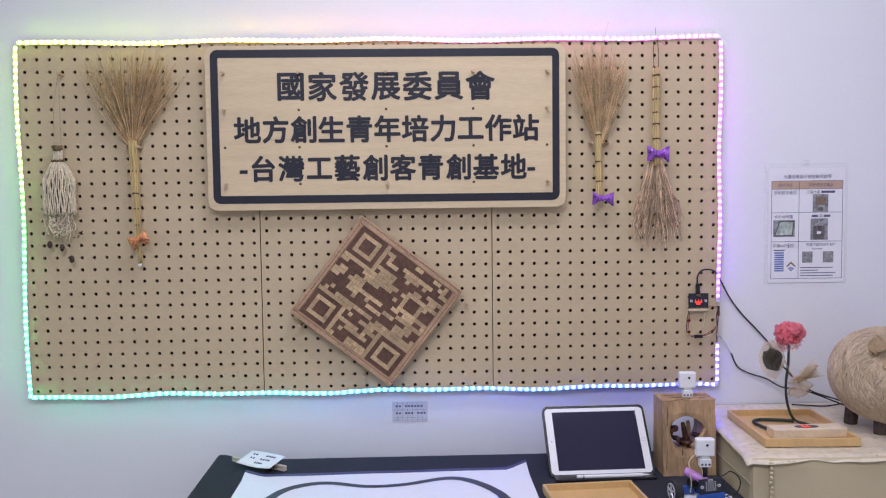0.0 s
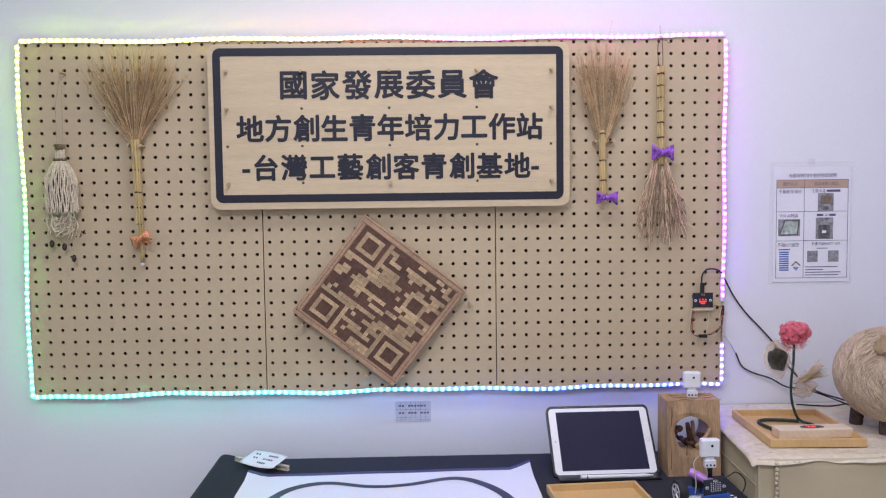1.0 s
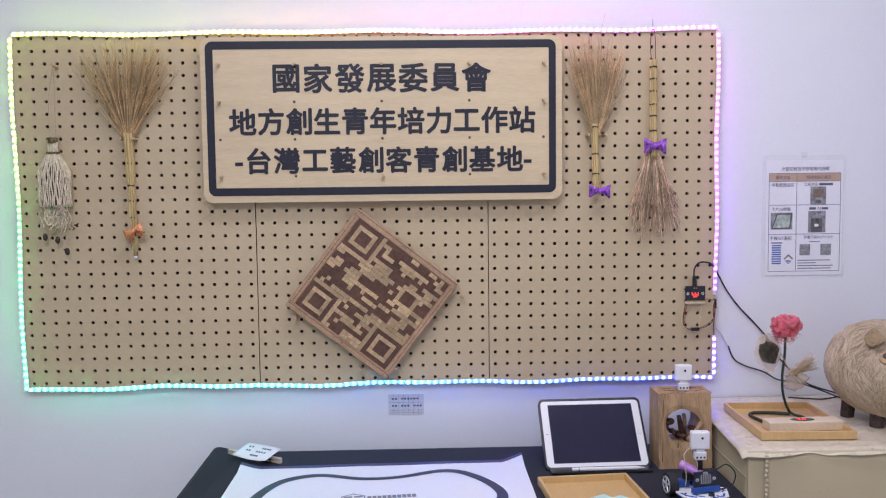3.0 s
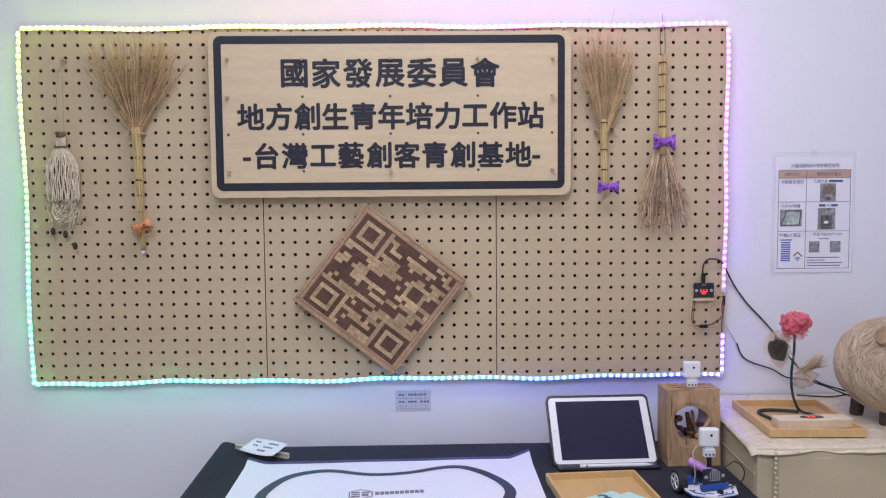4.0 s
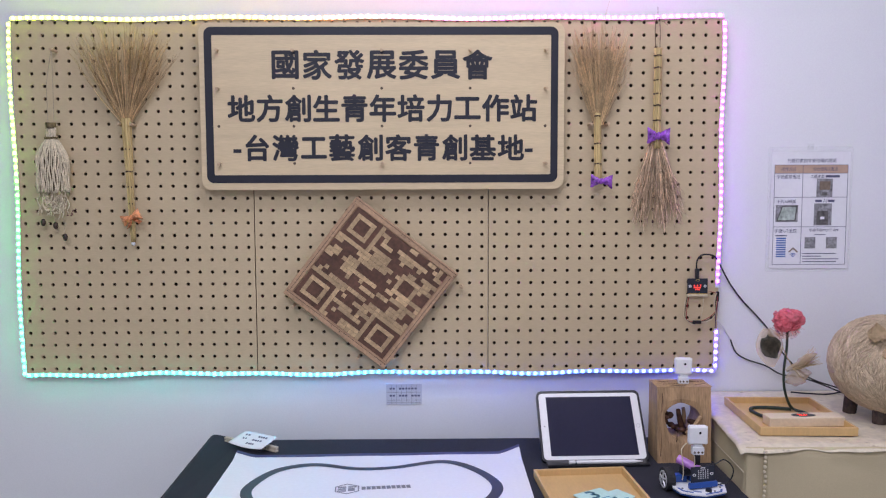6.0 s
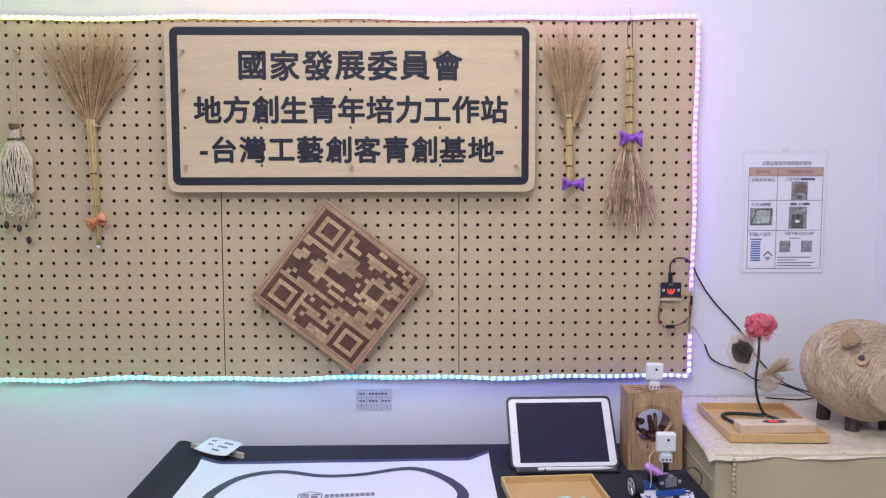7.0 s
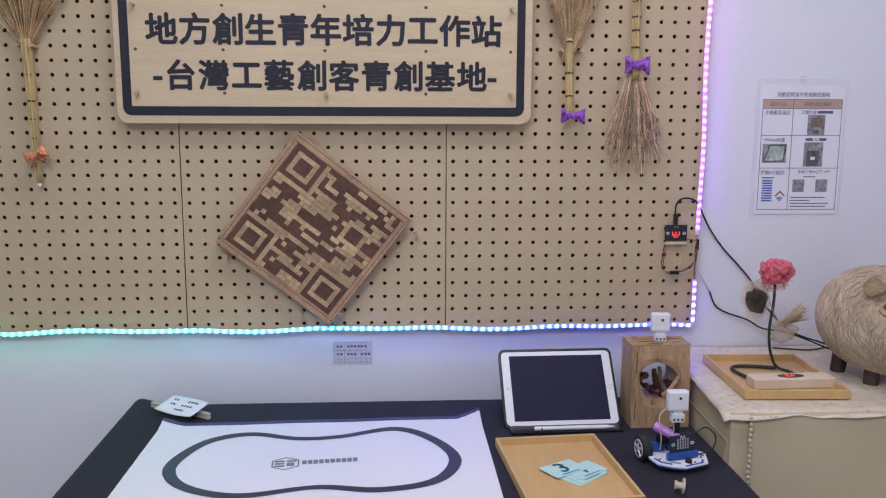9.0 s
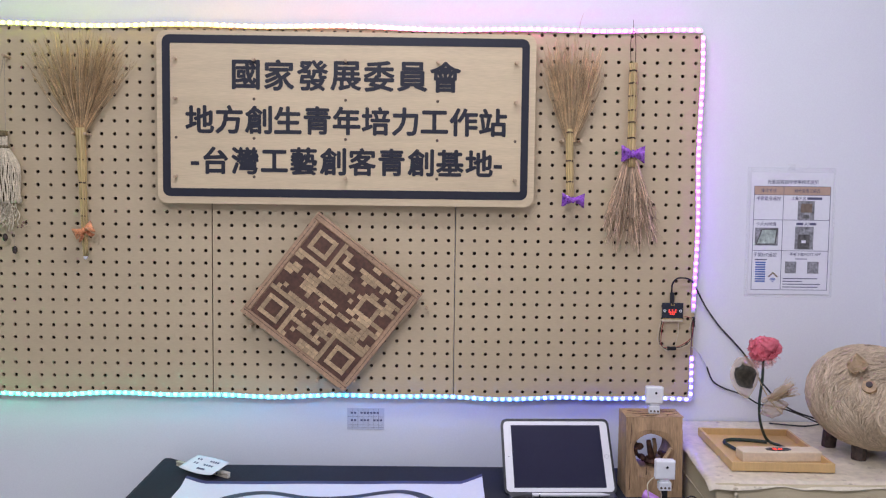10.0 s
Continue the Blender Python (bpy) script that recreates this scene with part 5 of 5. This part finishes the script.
FLW = surface("base_wood", (0.73, 0.60, 0.43), 0.55, vary=0.06, scale=20, fine=120, stretch=(1, 8, 1))
flower = base("fabric_flower", pose(-0.009, -0.008, STAND_Z + 0.0046), "red gauze flower on a dark green stem with wooden base", "flower")
FB = pose(1.0075, -0.300, 0, 0, 0, 1.5)
fbase = part("base_block", box(-0.087, 0.085, -0.021, 0.021, 0, 0.022, 0.0025), FLW, flower, "pale wooden base block")
fbase.matrix_basis = FB
o = [(0.028 * math.cos(2 * math.pi * k / 24), 0.0125 * math.sin(2 * math.pi * k / 24)) for k in range(24)]
win = part("display_window", prism([(x - 0.002, y - 0.001) for x, y in o], 0.0215, 0.0226), BLACKPL, fbase, "oval dark window")
REDLED = glow("red_led", (1.0, 0.06, 0.04), 1.3)
for i, j in ((0, 0), (0, 2), (1, 1), (1, 2), (2, 0), (3, 0), (3, 1), (3, 2), (4, 1), (1, 0)):
    part("lit_dot", box(-0.014 + 0.0045 * i, -0.0115 + 0.0045 * i, -0.007 + 0.0045 * j, -0.0045 + 0.0045 * j, 0.0224, 0.0234), REDLED, win)
stem = tube(spline([(0.997, -0.222, 0.200), (0.997, -0.221, 0.155), (0.994, -0.217, 0.108), (1.000, -0.208, 0.062), (1.015, -0.198, 0.024), (1.030, -0.194, 0.006), (1.046, -0.222, 0.0045), (1.050, -0.278, 0.006)], 8), 0.0032, 8)
part("stem", stem, STEM, flower, "dark green wrapped stem", True)
part("stem_loop", tube(spline([(1.026, -0.190, 0.0045), (0.985, -0.176, 0.0045), (0.946, -0.173, 0.0045), (0.927, -0.192, 0.0045), (0.930, -0.230, 0.0045), (0.940, -0.278, 0.006)], 8), 0.0040, 8), STEM, flower, "dark green stem end bent round", True)
rg = random.Random(31)


def crumple(bm, c, out, size, seed, n=8):
    """One crumpled piece of gauze round c, its middle pinched inwards."""
    out = out.normalized()
    a = out.orthogonal().normalized()
    a.rotate(Matrix.Rotation(rg.uniform(0, 6.28), 3, out))
    b = out.cross(a)
    g = []
    for i in range(n + 1):
        row = []
        for k in range(n + 1):
            u, v = 2 * i / n - 1, 2 * k / n - 1
            sq = 1 - 0.22 * (u * u * v * v)
            q = Vector((u * 1.3 + seed, v * 1.3, seed * 0.7))
            lift = 0.55 * (u * u + v * v) - 0.35 + 1.0 * noise.noise(q * 1.6) + 0.45 * noise.noise(q * 3.3)
            row.append(bm.verts.new(c + size * (sq * (u * a + v * b) + 0.55 * lift * out + 0.28 * noise.noise(q * 2.1 + Vector((9, 0, 0))) * a)))
        g.append(row)
    for i in range(n):
        for k in range(n):
            bm.faces.new((g[i][k], g[i + 1][k], g[i + 1][k + 1], g[i][k + 1]))


bm = bmesh.new()
for i in range(9):
    v = Vector((rg.gauss(0, 1), rg.gauss(0, 1), rg.gauss(0, 0.8) + 0.2)).normalized()
    own = ball((0, 0, 0), 0.020, 0.019, 0.017, 44, 28)
    for vv in own.verts:
        q = vv.co * 75 + Vector((7.1 * i, 0, 3.3 * i))
        ridge = 1 - 2 * abs(noise.noise(q)) - 0.9 * abs(noise.noise(q * 2.3)) - 0.5 * abs(noise.noise(q * 5.1))
        vv.co *= 0.92 + 0.26 * ridge
    merge(bm, own, Matrix.Translation((v.x * 0.019, v.y * 0.017, v.z * 0.012)))
for i in range(70):
    v = Vector((rg.gauss(0, 1), rg.gauss(0, 1), rg.gauss(0, 0.8) + 0.2)).normalized()
    rad = rg.uniform(0.45, 0.92) * (1 + 0.25 * noise.noise(v * 2.1))
    crumple(bm, Vector((v.x * 0.038 * rad, v.y * 0.034 * rad, v.z * 0.029 * rad)), v, rg.uniform(0.0050, 0.0092), i * 3.7)
bm.transform(Matrix.Translation((0.996, -0.222, 0.2275)))
part("petals", bm, PETAL, flower, "crumpled red gauze petals", True)["kind"] = "stuff"
bm = bmesh.new()
for i in range(12):
    a = 2 * math.pi * i / 12 + rg.uniform(-0.2, 0.2)
    crumple(bm, Vector((0.996 + 0.022 * math.cos(a), -0.222 + 0.020 * math.sin(a), 0.197 + rg.uniform(-0.005, 0.005))), Vector((math.cos(a), math.sin(a), -0.5)), rg.uniform(0.009, 0.013), 200 + i * 2.9)
part("skirt", bm, SHEER, flower, "sheer pink gauze hanging under the petals", True)["kind"] = "stuff"
bm = ball((0.996, -0.222, 0.226), 0.026, 0.024, 0.020, 14, 10)
part("petal_core", bm, PETAL, flower, "", True)
bm = bmesh.new()
for i in range(14):
    a = rg.uniform(0, 6.28)
    p = Vector((0.996 + 0.028 * math.cos(a), -0.222 + 0.026 * math.sin(a), 0.206 + rg.uniform(-0.004, 0.012)))
    tube((p, p + Vector((0.012 * math.cos(a), 0.010 * math.sin(a), rg.uniform(-0.012, 0.004)))), 0.0006, 3, bm)
part("frayed_threads", bm, PETAL, flower, "frayed pink threads")["kind"] = "stuff"


def leaf_mesh(length, width, n=10, cup=0.008, rag=0.0, seed=1, thick=0.0008):
    """A leaf along +z, facing -y, slightly cupped."""
    rg2, bm2, prev = random.Random(seed), bmesh.new(), None
    for i in range(n + 1):
        t = i / n
        w = width * math.sin(math.pi * (0.06 + 0.9 * t)) ** 0.7 + rg2.uniform(-rag, rag)
        cur = [bm2.verts.new((x * w, -cup * (1 - x * x) + 0.004 * math.sin(5 * t + 2 * x), length * t)) for x in (-1, -0.5, 0, 0.5, 1)]
        if prev:
            for k in range(4):
                bm2.faces.new((prev[k], prev[k + 1], cur[k + 1], cur[k]))
        prev = cur
    bmesh.ops.solidify(bm2, geom=bm2.faces[:], thickness=thick)
    return bm2


lf = part("leaf", leaf_mesh(0.094, 0.034, seed=2), THIN, flower, "sheer cream gauze leaf", True)
lf.matrix_basis = pose(0.964, -0.224, 0.118, 0, -12, 12)
gl = part("leaf_patch", leaf_mesh(0.060, 0.028, 6, 0.004, 0.004, 4), GREEN, lf, "dark brown-green leaf patch", True)
gl.matrix_basis = pose(0.010, -0.007, 0.022, 0, -22, 0)
lf = part("leaf", leaf_mesh(0.080, 0.009, 10, 0.006, 0.003, 6), THIN, flower, "dry straw-coloured leaf", True)
lf.matrix_basis = pose(0.998, -0.218, 0.104, 0, 56, -10)
lf = part("leaf", leaf_mesh(0.066, 0.023, 8, 0.006, 0.002, 9), THIN, flower, "sheer cream gauze leaf", True)
lf.matrix_basis = pose(0.994, -0.222, 0.085, 0, 78, 10)
bm = bmesh.new()
for i in range(110):
    a = rg.uniform(42, 82)
    p = Vector((1.010, -0.222, 0.110))
    q = p + Vector((math.sin(radians(a)), rg.uniform(-0.15, 0.15), math.cos(radians(a)))) * rg.uniform(0.045, 0.075)
    tube((p + Vector((rg.uniform(0, 0.02), 0, rg.uniform(-0.003, 0.006))), q), 0.0006, 3, bm, 0.4)
part("leaf_fibres", bm, GAUZE, flower, "fraying straw fibres")["kind"] = "stuff"
part("twig", tube(spline([(0.985, -0.224, 0.165), (1.000, -0.222, 0.135), (1.020, -0.222, 0.105), (1.045, -0.222, 0.078)], 5), 0.0012, 5), GAUZE, flower, "", True)

# ---- straw pig ----
PIGS = by_island(surface("pig_straw", (0.565, 0.445, 0.30), 0.8, vary=0.11, scale=9, fine=160, bump=0.2), 0.20)
FOOT = surface("pig_foot_wood", (0.065, 0.042, 0.032), 0.6, vary=0.3, scale=30)
PIGM = Matrix.Translation((1.220, -0.240, -0.0015)) @ Matrix.Rotation(0, 4, "Z")
PIGC, PA, PB, PC = STAND_Z + 0.131, 0.136, 0.122, 0.1095


def bend(p):
    """Droop and narrow the body towards the head."""
    f = max(0.0, -p.y / PA)
    return Vector((p.x * (1 - 0.10 * f * f), p.y, p.z * (1 - 0.15 * f * f) - 0.027 * f ** 1.5))


def on_pig(u, v, lift=0.0):
    """A place on the body, front towards -y: u round it, v from tail (0) to front (1); and the normal."""
    th = math.pi * v
    d = Vector((math.sin(th) * math.cos(u), math.cos(th), math.sin(th) * math.sin(u)))
    p = Vector((d.x * PB, d.y * PA, d.z * PC))
    nrm = Vector((d.x / PB, d.y / PA, d.z / PC)).normalized()
    return bend(p + nrm * lift) + Vector((0, 0, PIGC)), nrm


def lay_straw(bm, pts, w):
    """One flat straw along places with their normals."""
    prev = None
    for k, (p, nrm) in enumerate(pts):
        d = (pts[min(k + 1, len(pts) - 1)][0] - pts[max(k - 1, 0)][0]).normalized()
        side = d.cross(nrm) * w
        cur = (bm.verts.new(p + side - nrm * 0.0004), bm.verts.new(p + nrm * 0.0003), bm.verts.new(p - side - nrm * 0.0004))
        if prev:
            bm.faces.new((prev[0], prev[1], cur[1], cur[0]))
            bm.faces.new((prev[1], prev[2], cur[2], cur[1]))
        prev = cur


def pig_mesh():
    """The figure in one mesh: body, snout, ears, eyes and straw skin."""
    bm, rg3 = bmesh.new(), random.Random(77)
    own = ball((0, 0, 0), PB, PA, PC, 40, 28)
    for vv in own.verts:
        d = vv.co.copy()
        vv.co = bend(d + d.normalized() * (0.005 * noise.noise(d * 18) + 0.003 * noise.noise(Vector((d.x * 60, d.y * 60, d.z * 110))))) + Vector((0, 0, PIGC))
    merge(bm, own)
    for i in range(9600):
        u, v = rg3.uniform(0, 2 * math.pi), math.acos(rg3.uniform(-0.97, 0.97)) / math.pi
        c0 = Vector((math.cos(u), math.sin(u), 4 * v))
        flow = 0.25 + 1.0 * noise.noise(c0 * 1.4) + 0.7 * noise.noise(c0 * 4.5) + rg3.uniform(-0.3, 0.3)
        ln = rg3.uniform(0.11, 0.30)
        w = rg3.uniform(0.0005, 0.0013)
        up = 0.0012 * noise.noise(c0 * 9) + rg3.uniform(-0.0006, 0.0010)
        pts = []
        for k in range(5):
            t = k / 4 - 0.5
            pts.append(on_pig(u + ln * t * math.cos(flow) / max(0.25, math.sin(math.pi * v)), min(0.985, max(0.015, v + 0.35 * ln * t * math.sin(flow))), 0.0032 + up - 0.0026 * (2 * t) ** 2))
        lay_straw(bm, pts, w)
    axis = Vector((-0.30, -1.0, 0.02)).normalized()
    turn = axis.to_track_quat("-Y", "Z").to_matrix().to_4x4()
    sn = bmesh.new()
    rod((0, 0.020, 0), (0, -0.030, 0), 0.047, 0.0435, 32, sn)
    for rr, yy in ((0.0535, 0.012), (0.0515, 0.004), (0.048, -0.006), (0.0465, -0.014), (0.0452, -0.022), (0.044, -0.029)):
        tube([((rr + 0.0012 * math.sin(7 * a + yy * 900)) * math.cos(a), yy + 0.0012 * math.sin(5 * a + rr * 700), rr * math.sin(a)) for a in (2 * math.pi * k / 40 for k in range(41))], 0.0026, 5, sn)
    for i in range(620):
        a, r = rg3.uniform(0, 6.283), 0.0425 * math.sqrt(rg3.random())
        c = Vector((r * math.cos(a), -0.0315 - 0.0035 * (1 - (r / 0.05) ** 2) - rg3.uniform(0, 0.0012), r * math.sin(a)))
        h = a + 1.57 + rg3.uniform(-0.7, 0.7)
        d = Vector((math.cos(h), 0, math.sin(h))) * rg3.uniform(0.006, 0.013)
        lay_straw(sn, [(c - d, Vector((0, -1, 0))), (c, Vector((0, -1, 0))), (c + d * 0.9, Vector((0, -1, 0)))], rg3.uniform(0.0006, 0.0014))
    for ph in (0.0, math.pi):
        ring = []
        for k in range(241):
            a, w = 2 * math.pi * k / 240, 2 * math.pi * 34 * k / 240 + ph
            ring.append(((0.0555 + 0.0022 * math.cos(w)) * math.cos(a), 0.002 + 0.0022 * math.sin(w), (0.0555 + 0.0022 * math.cos(w)) * math.sin(a)))
        tube(ring, 0.0017, 5, sn)
    first = len(sn.faces)
    tube([(0.0497 * math.cos(a), -0.0015, 0.0497 * math.sin(a)) for a in (2 * math.pi * k / 48 for k in range(49))], 0.0016, 5, sn)
    for dx in (0.000, 0.029):
        tube([(dx + 0.0096 * math.cos(a), -0.0365, 0.002 + 0.0096 * math.sin(a)) for a in (2 * math.pi * k / 18 for k in range(19))], 0.0013, 5, sn)
    sn.faces.ensure_lookup_table()
    for f in sn.faces[first:]:
        f.material_index = 1
    merge(bm, sn, Matrix.Translation((0.006, -0.120, PIGC - 0.019)) @ turn)

    def on_skin(d, lift):
        d = Vector(d)
        k = 1 / math.sqrt((d.x / PB) ** 2 + (d.y / PA) ** 2 + (d.z / PC) ** 2)
        nrm = Vector((d.x / PB ** 2, d.y / PA ** 2, d.z / PC ** 2)).normalized()
        return bend(d * k + nrm * lift) + Vector((0, 0, PIGC)), nrm

    for d in ((-0.052, -0.100, 0.063), (0.094, -0.090, 0.066)):
        p, nrm = on_skin(d, 0.003)
        upw = (Vector((0, 0, 1)) - nrm * nrm.z).normalized()
        for r0, h0, h1, off, slot in ((0.0150, -0.006, 0.0045, 0, 2), (0.0068, 0.0045, 0.0075, 0.0035, 1)):
            first = len(bm.faces)
            rod(p + nrm * h0 + upw * off, p + nrm * h1 + upw * off, r0, r0 * 0.94, 22, bm)
            bm.faces.ensure_lookup_table()
            for f in bm.faces[first:]:
                f.material_index = slot
    first = len(bm.faces)
    p, nrm = on_skin((-0.058, -0.074, 0.068), 0.022)
    t = (Vector((-0.25, 0, 1)) - nrm * Vector((-0.25, 0, 1)).dot(nrm)).normalized()
    m = Matrix((t.cross(-nrm), -nrm, t)).transposed().to_4x4()
    merge(bm, leaf_mesh(0.048, 0.021, 8, 0.006, 0.001, 3, 0.003), Matrix.Translation(p) @ m)
    p, nrm = on_skin((0.098, -0.062, 0.050), 0.004)
    merge(bm, leaf_mesh(0.050, 0.019, 8, 0.010, 0.001, 3, 0.003), Matrix.Translation(p) @ Matrix.Rotation(radians(30), 4, "Z") @ Matrix.Rotation(radians(58), 4, "Y"))
    bm.faces.ensure_lookup_table()
    for f in bm.faces[first:]:
        f.material_index = 3
    return bm


pig = part("pig_figure", pig_mesh(), PIGS)
for x, y in ((-0.060, 0.047), (-0.038, -0.048), (0.044, -0.040), (0.040, 0.060)):
    bm = rod((x, y, STAND_Z + 0.0005), (x * 0.95, y * 0.95, STAND_Z + 0.040), 0.0155, 0.0165, 10)
    me2 = bpy.data.meshes.new("tmp")
    bm.to_mesh(me2)
    bm.free()
    base_count = len(pig.data.polygons)
    bm = bmesh.new()
    bm.from_mesh(pig.data)
    bm.from_mesh(me2)
    bpy.data.meshes.remove(me2)
    bm.faces.ensure_lookup_table()
    for f in bm.faces[base_count:]:
        f.material_index = 1
    bm.to_mesh(pig.data)
    bm.free()
pig.data.materials.append(FOOT)
pig.data.materials.append(surface("pig_eye_wood", (0.42, 0.27, 0.13), 0.5, vary=0.15, scale=60))
pig.data.materials.append(surface("pig_ear_husk", (0.56, 0.42, 0.245), 0.7, vary=0.10, scale=24))
pig.matrix_basis = PIGM
tagged(pig, "round pig figure of coiled straw on four dark wooden feet", "figurine")

# ---- controller on the pegboard and its wiring ----
ctl = base("controller_board", pose(0.8447, -0.010, 1.145), "small dark controller board with red lit dots on pegboard", "controller board")
part("board", box(-0.0265, 0.0265, -0.001, 0.001, -0.020, 0.020, 0.0008), PCB, ctl, "dark circuit board")
part("edge_pads", box(-0.024, 0.024, -0.0016, 0.0014, -0.0225, -0.0185), GOLD, ctl, "gold edge pads")
part("edge_socket", box(-0.026, 0.026, -0.003, 0.009, -0.027, -0.0215, 0.001), WIREW, ctl, "pale edge socket")
for x in (-0.0195, 0.0195):
    ro = [(x + 0.0036 * math.cos(k * math.pi / 6), 0.0036 * math.sin(k * math.pi / 6)) for k in range(12)]
    part("button", ring_slab(ro, [(x + (a - x) * 0.55, b * 0.55) for a, b in ro], -0.0018, -0.0008), BRICK, ctl)
ro = rounded(-0.005, 0.005, 0.0125, 0.0175, 0.0024, 3)
part("mark", ring_slab(ro, [(a * 0.7, 0.015 + (b - 0.015) * 0.6) for a, b in ro], -0.0014, -0.0008), GOLD, ctl)
for i, j in ((0, 1), (0, 2), (1, 0), (1, 1), (2, 0), (2, 2), (3, 0), (3, 1), (4, 1), (4, 2), (2, 1)):
    part("lit_dot", box(-0.0095 + 0.004 * i, -0.007 + 0.004 * i, -0.0016, -0.0008, -0.010 + 0.005 * j, -0.0065 + 0.005 * j), REDLED, ctl)
part("standoff", box(-0.006, 0.006, 0.001, 0.010, -0.006, 0.006), BLACKPL, ctl)
part("usb_plug", box(-0.0075, 0.0025, -0.005, 0.003, 0.020, 0.046, 0.0015), BLACKPL, ctl, "black cable plug")


def cable(nm, pts, r, material, label, cat="cable"):
    pts = [(x - 0.0045 - 0.02 * max(0, x - 0.95), y, z - 0.0015 * (z > 0.88)) for x, y, z in pts]
    return tagged(part(nm, tube(spline(pts, 8), r, 8), material, None, smooth=True), label, cat, "cables")


cable("power_cable", [(0.8455, -0.011, 1.190), (0.846, -0.012, 1.212), (0.856, -0.014, 1.227), (0.876, -0.013, 1.229), (0.894, -0.009, 1.222), (0.910, 0.004, 1.203), (0.940, 0.014, 1.153),
                      (0.976, 0.016, 1.106), (1.015, 0.016, 1.066), (1.052, 0.015, 1.024), (1.095, 0.012, 0.958), (1.150, -0.010, 0.905), (1.218, -0.030, 0.880), (1.27, -0.05, STAND_Z + 0.003)], 0.0021, WIREB, "black power cable running down the white wall")
cable("signal_cable", [(0.948, 0.016, 1.001), (0.964, 0.016, 0.966), (0.994, 0.016, 0.947), (1.045, 0.014, 0.930), (1.085, 0.012, 0.908), (1.130, 0.0, 0.903), (1.175, -0.015, 0.890), (1.235, -0.04, STAND_Z + 0.004)], 0.0019, WIREB, "black thin cable drooping along the white wall")
cable("signal_cable", [(0.900, -0.006, 1.055), (0.912, 0.008, 1.050), (0.926, 0.015, 1.037), (0.938, 0.016, 1.018), (0.948, 0.016, 1.001)], 0.0015, BRICK, "pale grey wire joining the black cable")
cable("power_cable", [(1.100, -0.020, STAND_Z + 0.004), (1.140, -0.030, STAND_Z + 0.003), (1.185, -0.040, STAND_Z + 0.003), (1.235, -0.030, STAND_Z + 0.006), (1.27, -0.03, STAND_Z + 0.004)], 0.0021, WIREB, "black cable lying on the stand behind the pig")
for mat_w, d, nm in ((WIREB, 0.0, "black"), (WIRER, 0.004, "red"), (WIREW, -0.004, "cream")):
    cable("thin_wire", [(0.825 + d, -0.008, 1.124), (0.819 + d, -0.010, 1.090), (0.820 + d, -0.010, 1.062 - d), (0.838, -0.012, 1.050 + d), (0.852, -0.012, 1.053), (0.876, -0.012, 1.058 + d), (0.896, -0.012, 1.075 + d), (0.897 + d, -0.012, 1.105), (0.900, -0.010, 1.128)], 0.0009, mat_w, "thin %s wire looping under the controller" % nm, "wire")
cable("thin_wire", [(0.866, -0.008, 1.124), (0.864, -0.011, 1.090), (0.858, -0.012, 1.060)], 0.0009, WIREW, "thin cream wire looping under the controller", "wire")
cable("thin_wire", [(0.872, -0.010, 1.130), (0.885, -0.010, 1.132), (0.897, -0.010, 1.128)], 0.0008, WIRER, "thin red wire beside the controller", "wire")
cable("thin_wire", [(0.899, -0.008, 1.132), (0.902, -0.012, 1.100), (0.898, -0.012, 1.070), (0.899, -0.008, 1.036)], 0.0011, surface("purple_wire", (0.10, 0.03, 0.10), 0.5), "thin dark purple wire bridging the light strip", "wire")
tagged(part("wire_connector", box(0.8335, 0.8555, -0.016, -0.009, 1.0465, 1.0555, 0.0015), BLACKPL), "small black inline wire connector under the controller", "connector")
tagged(part("wire_connector", box(0.8955, 0.9015, -0.012, -0.006, 1.1045, 1.1305, 0.0015), BLACKPL), "small black connector at the light strip gap", "connector")
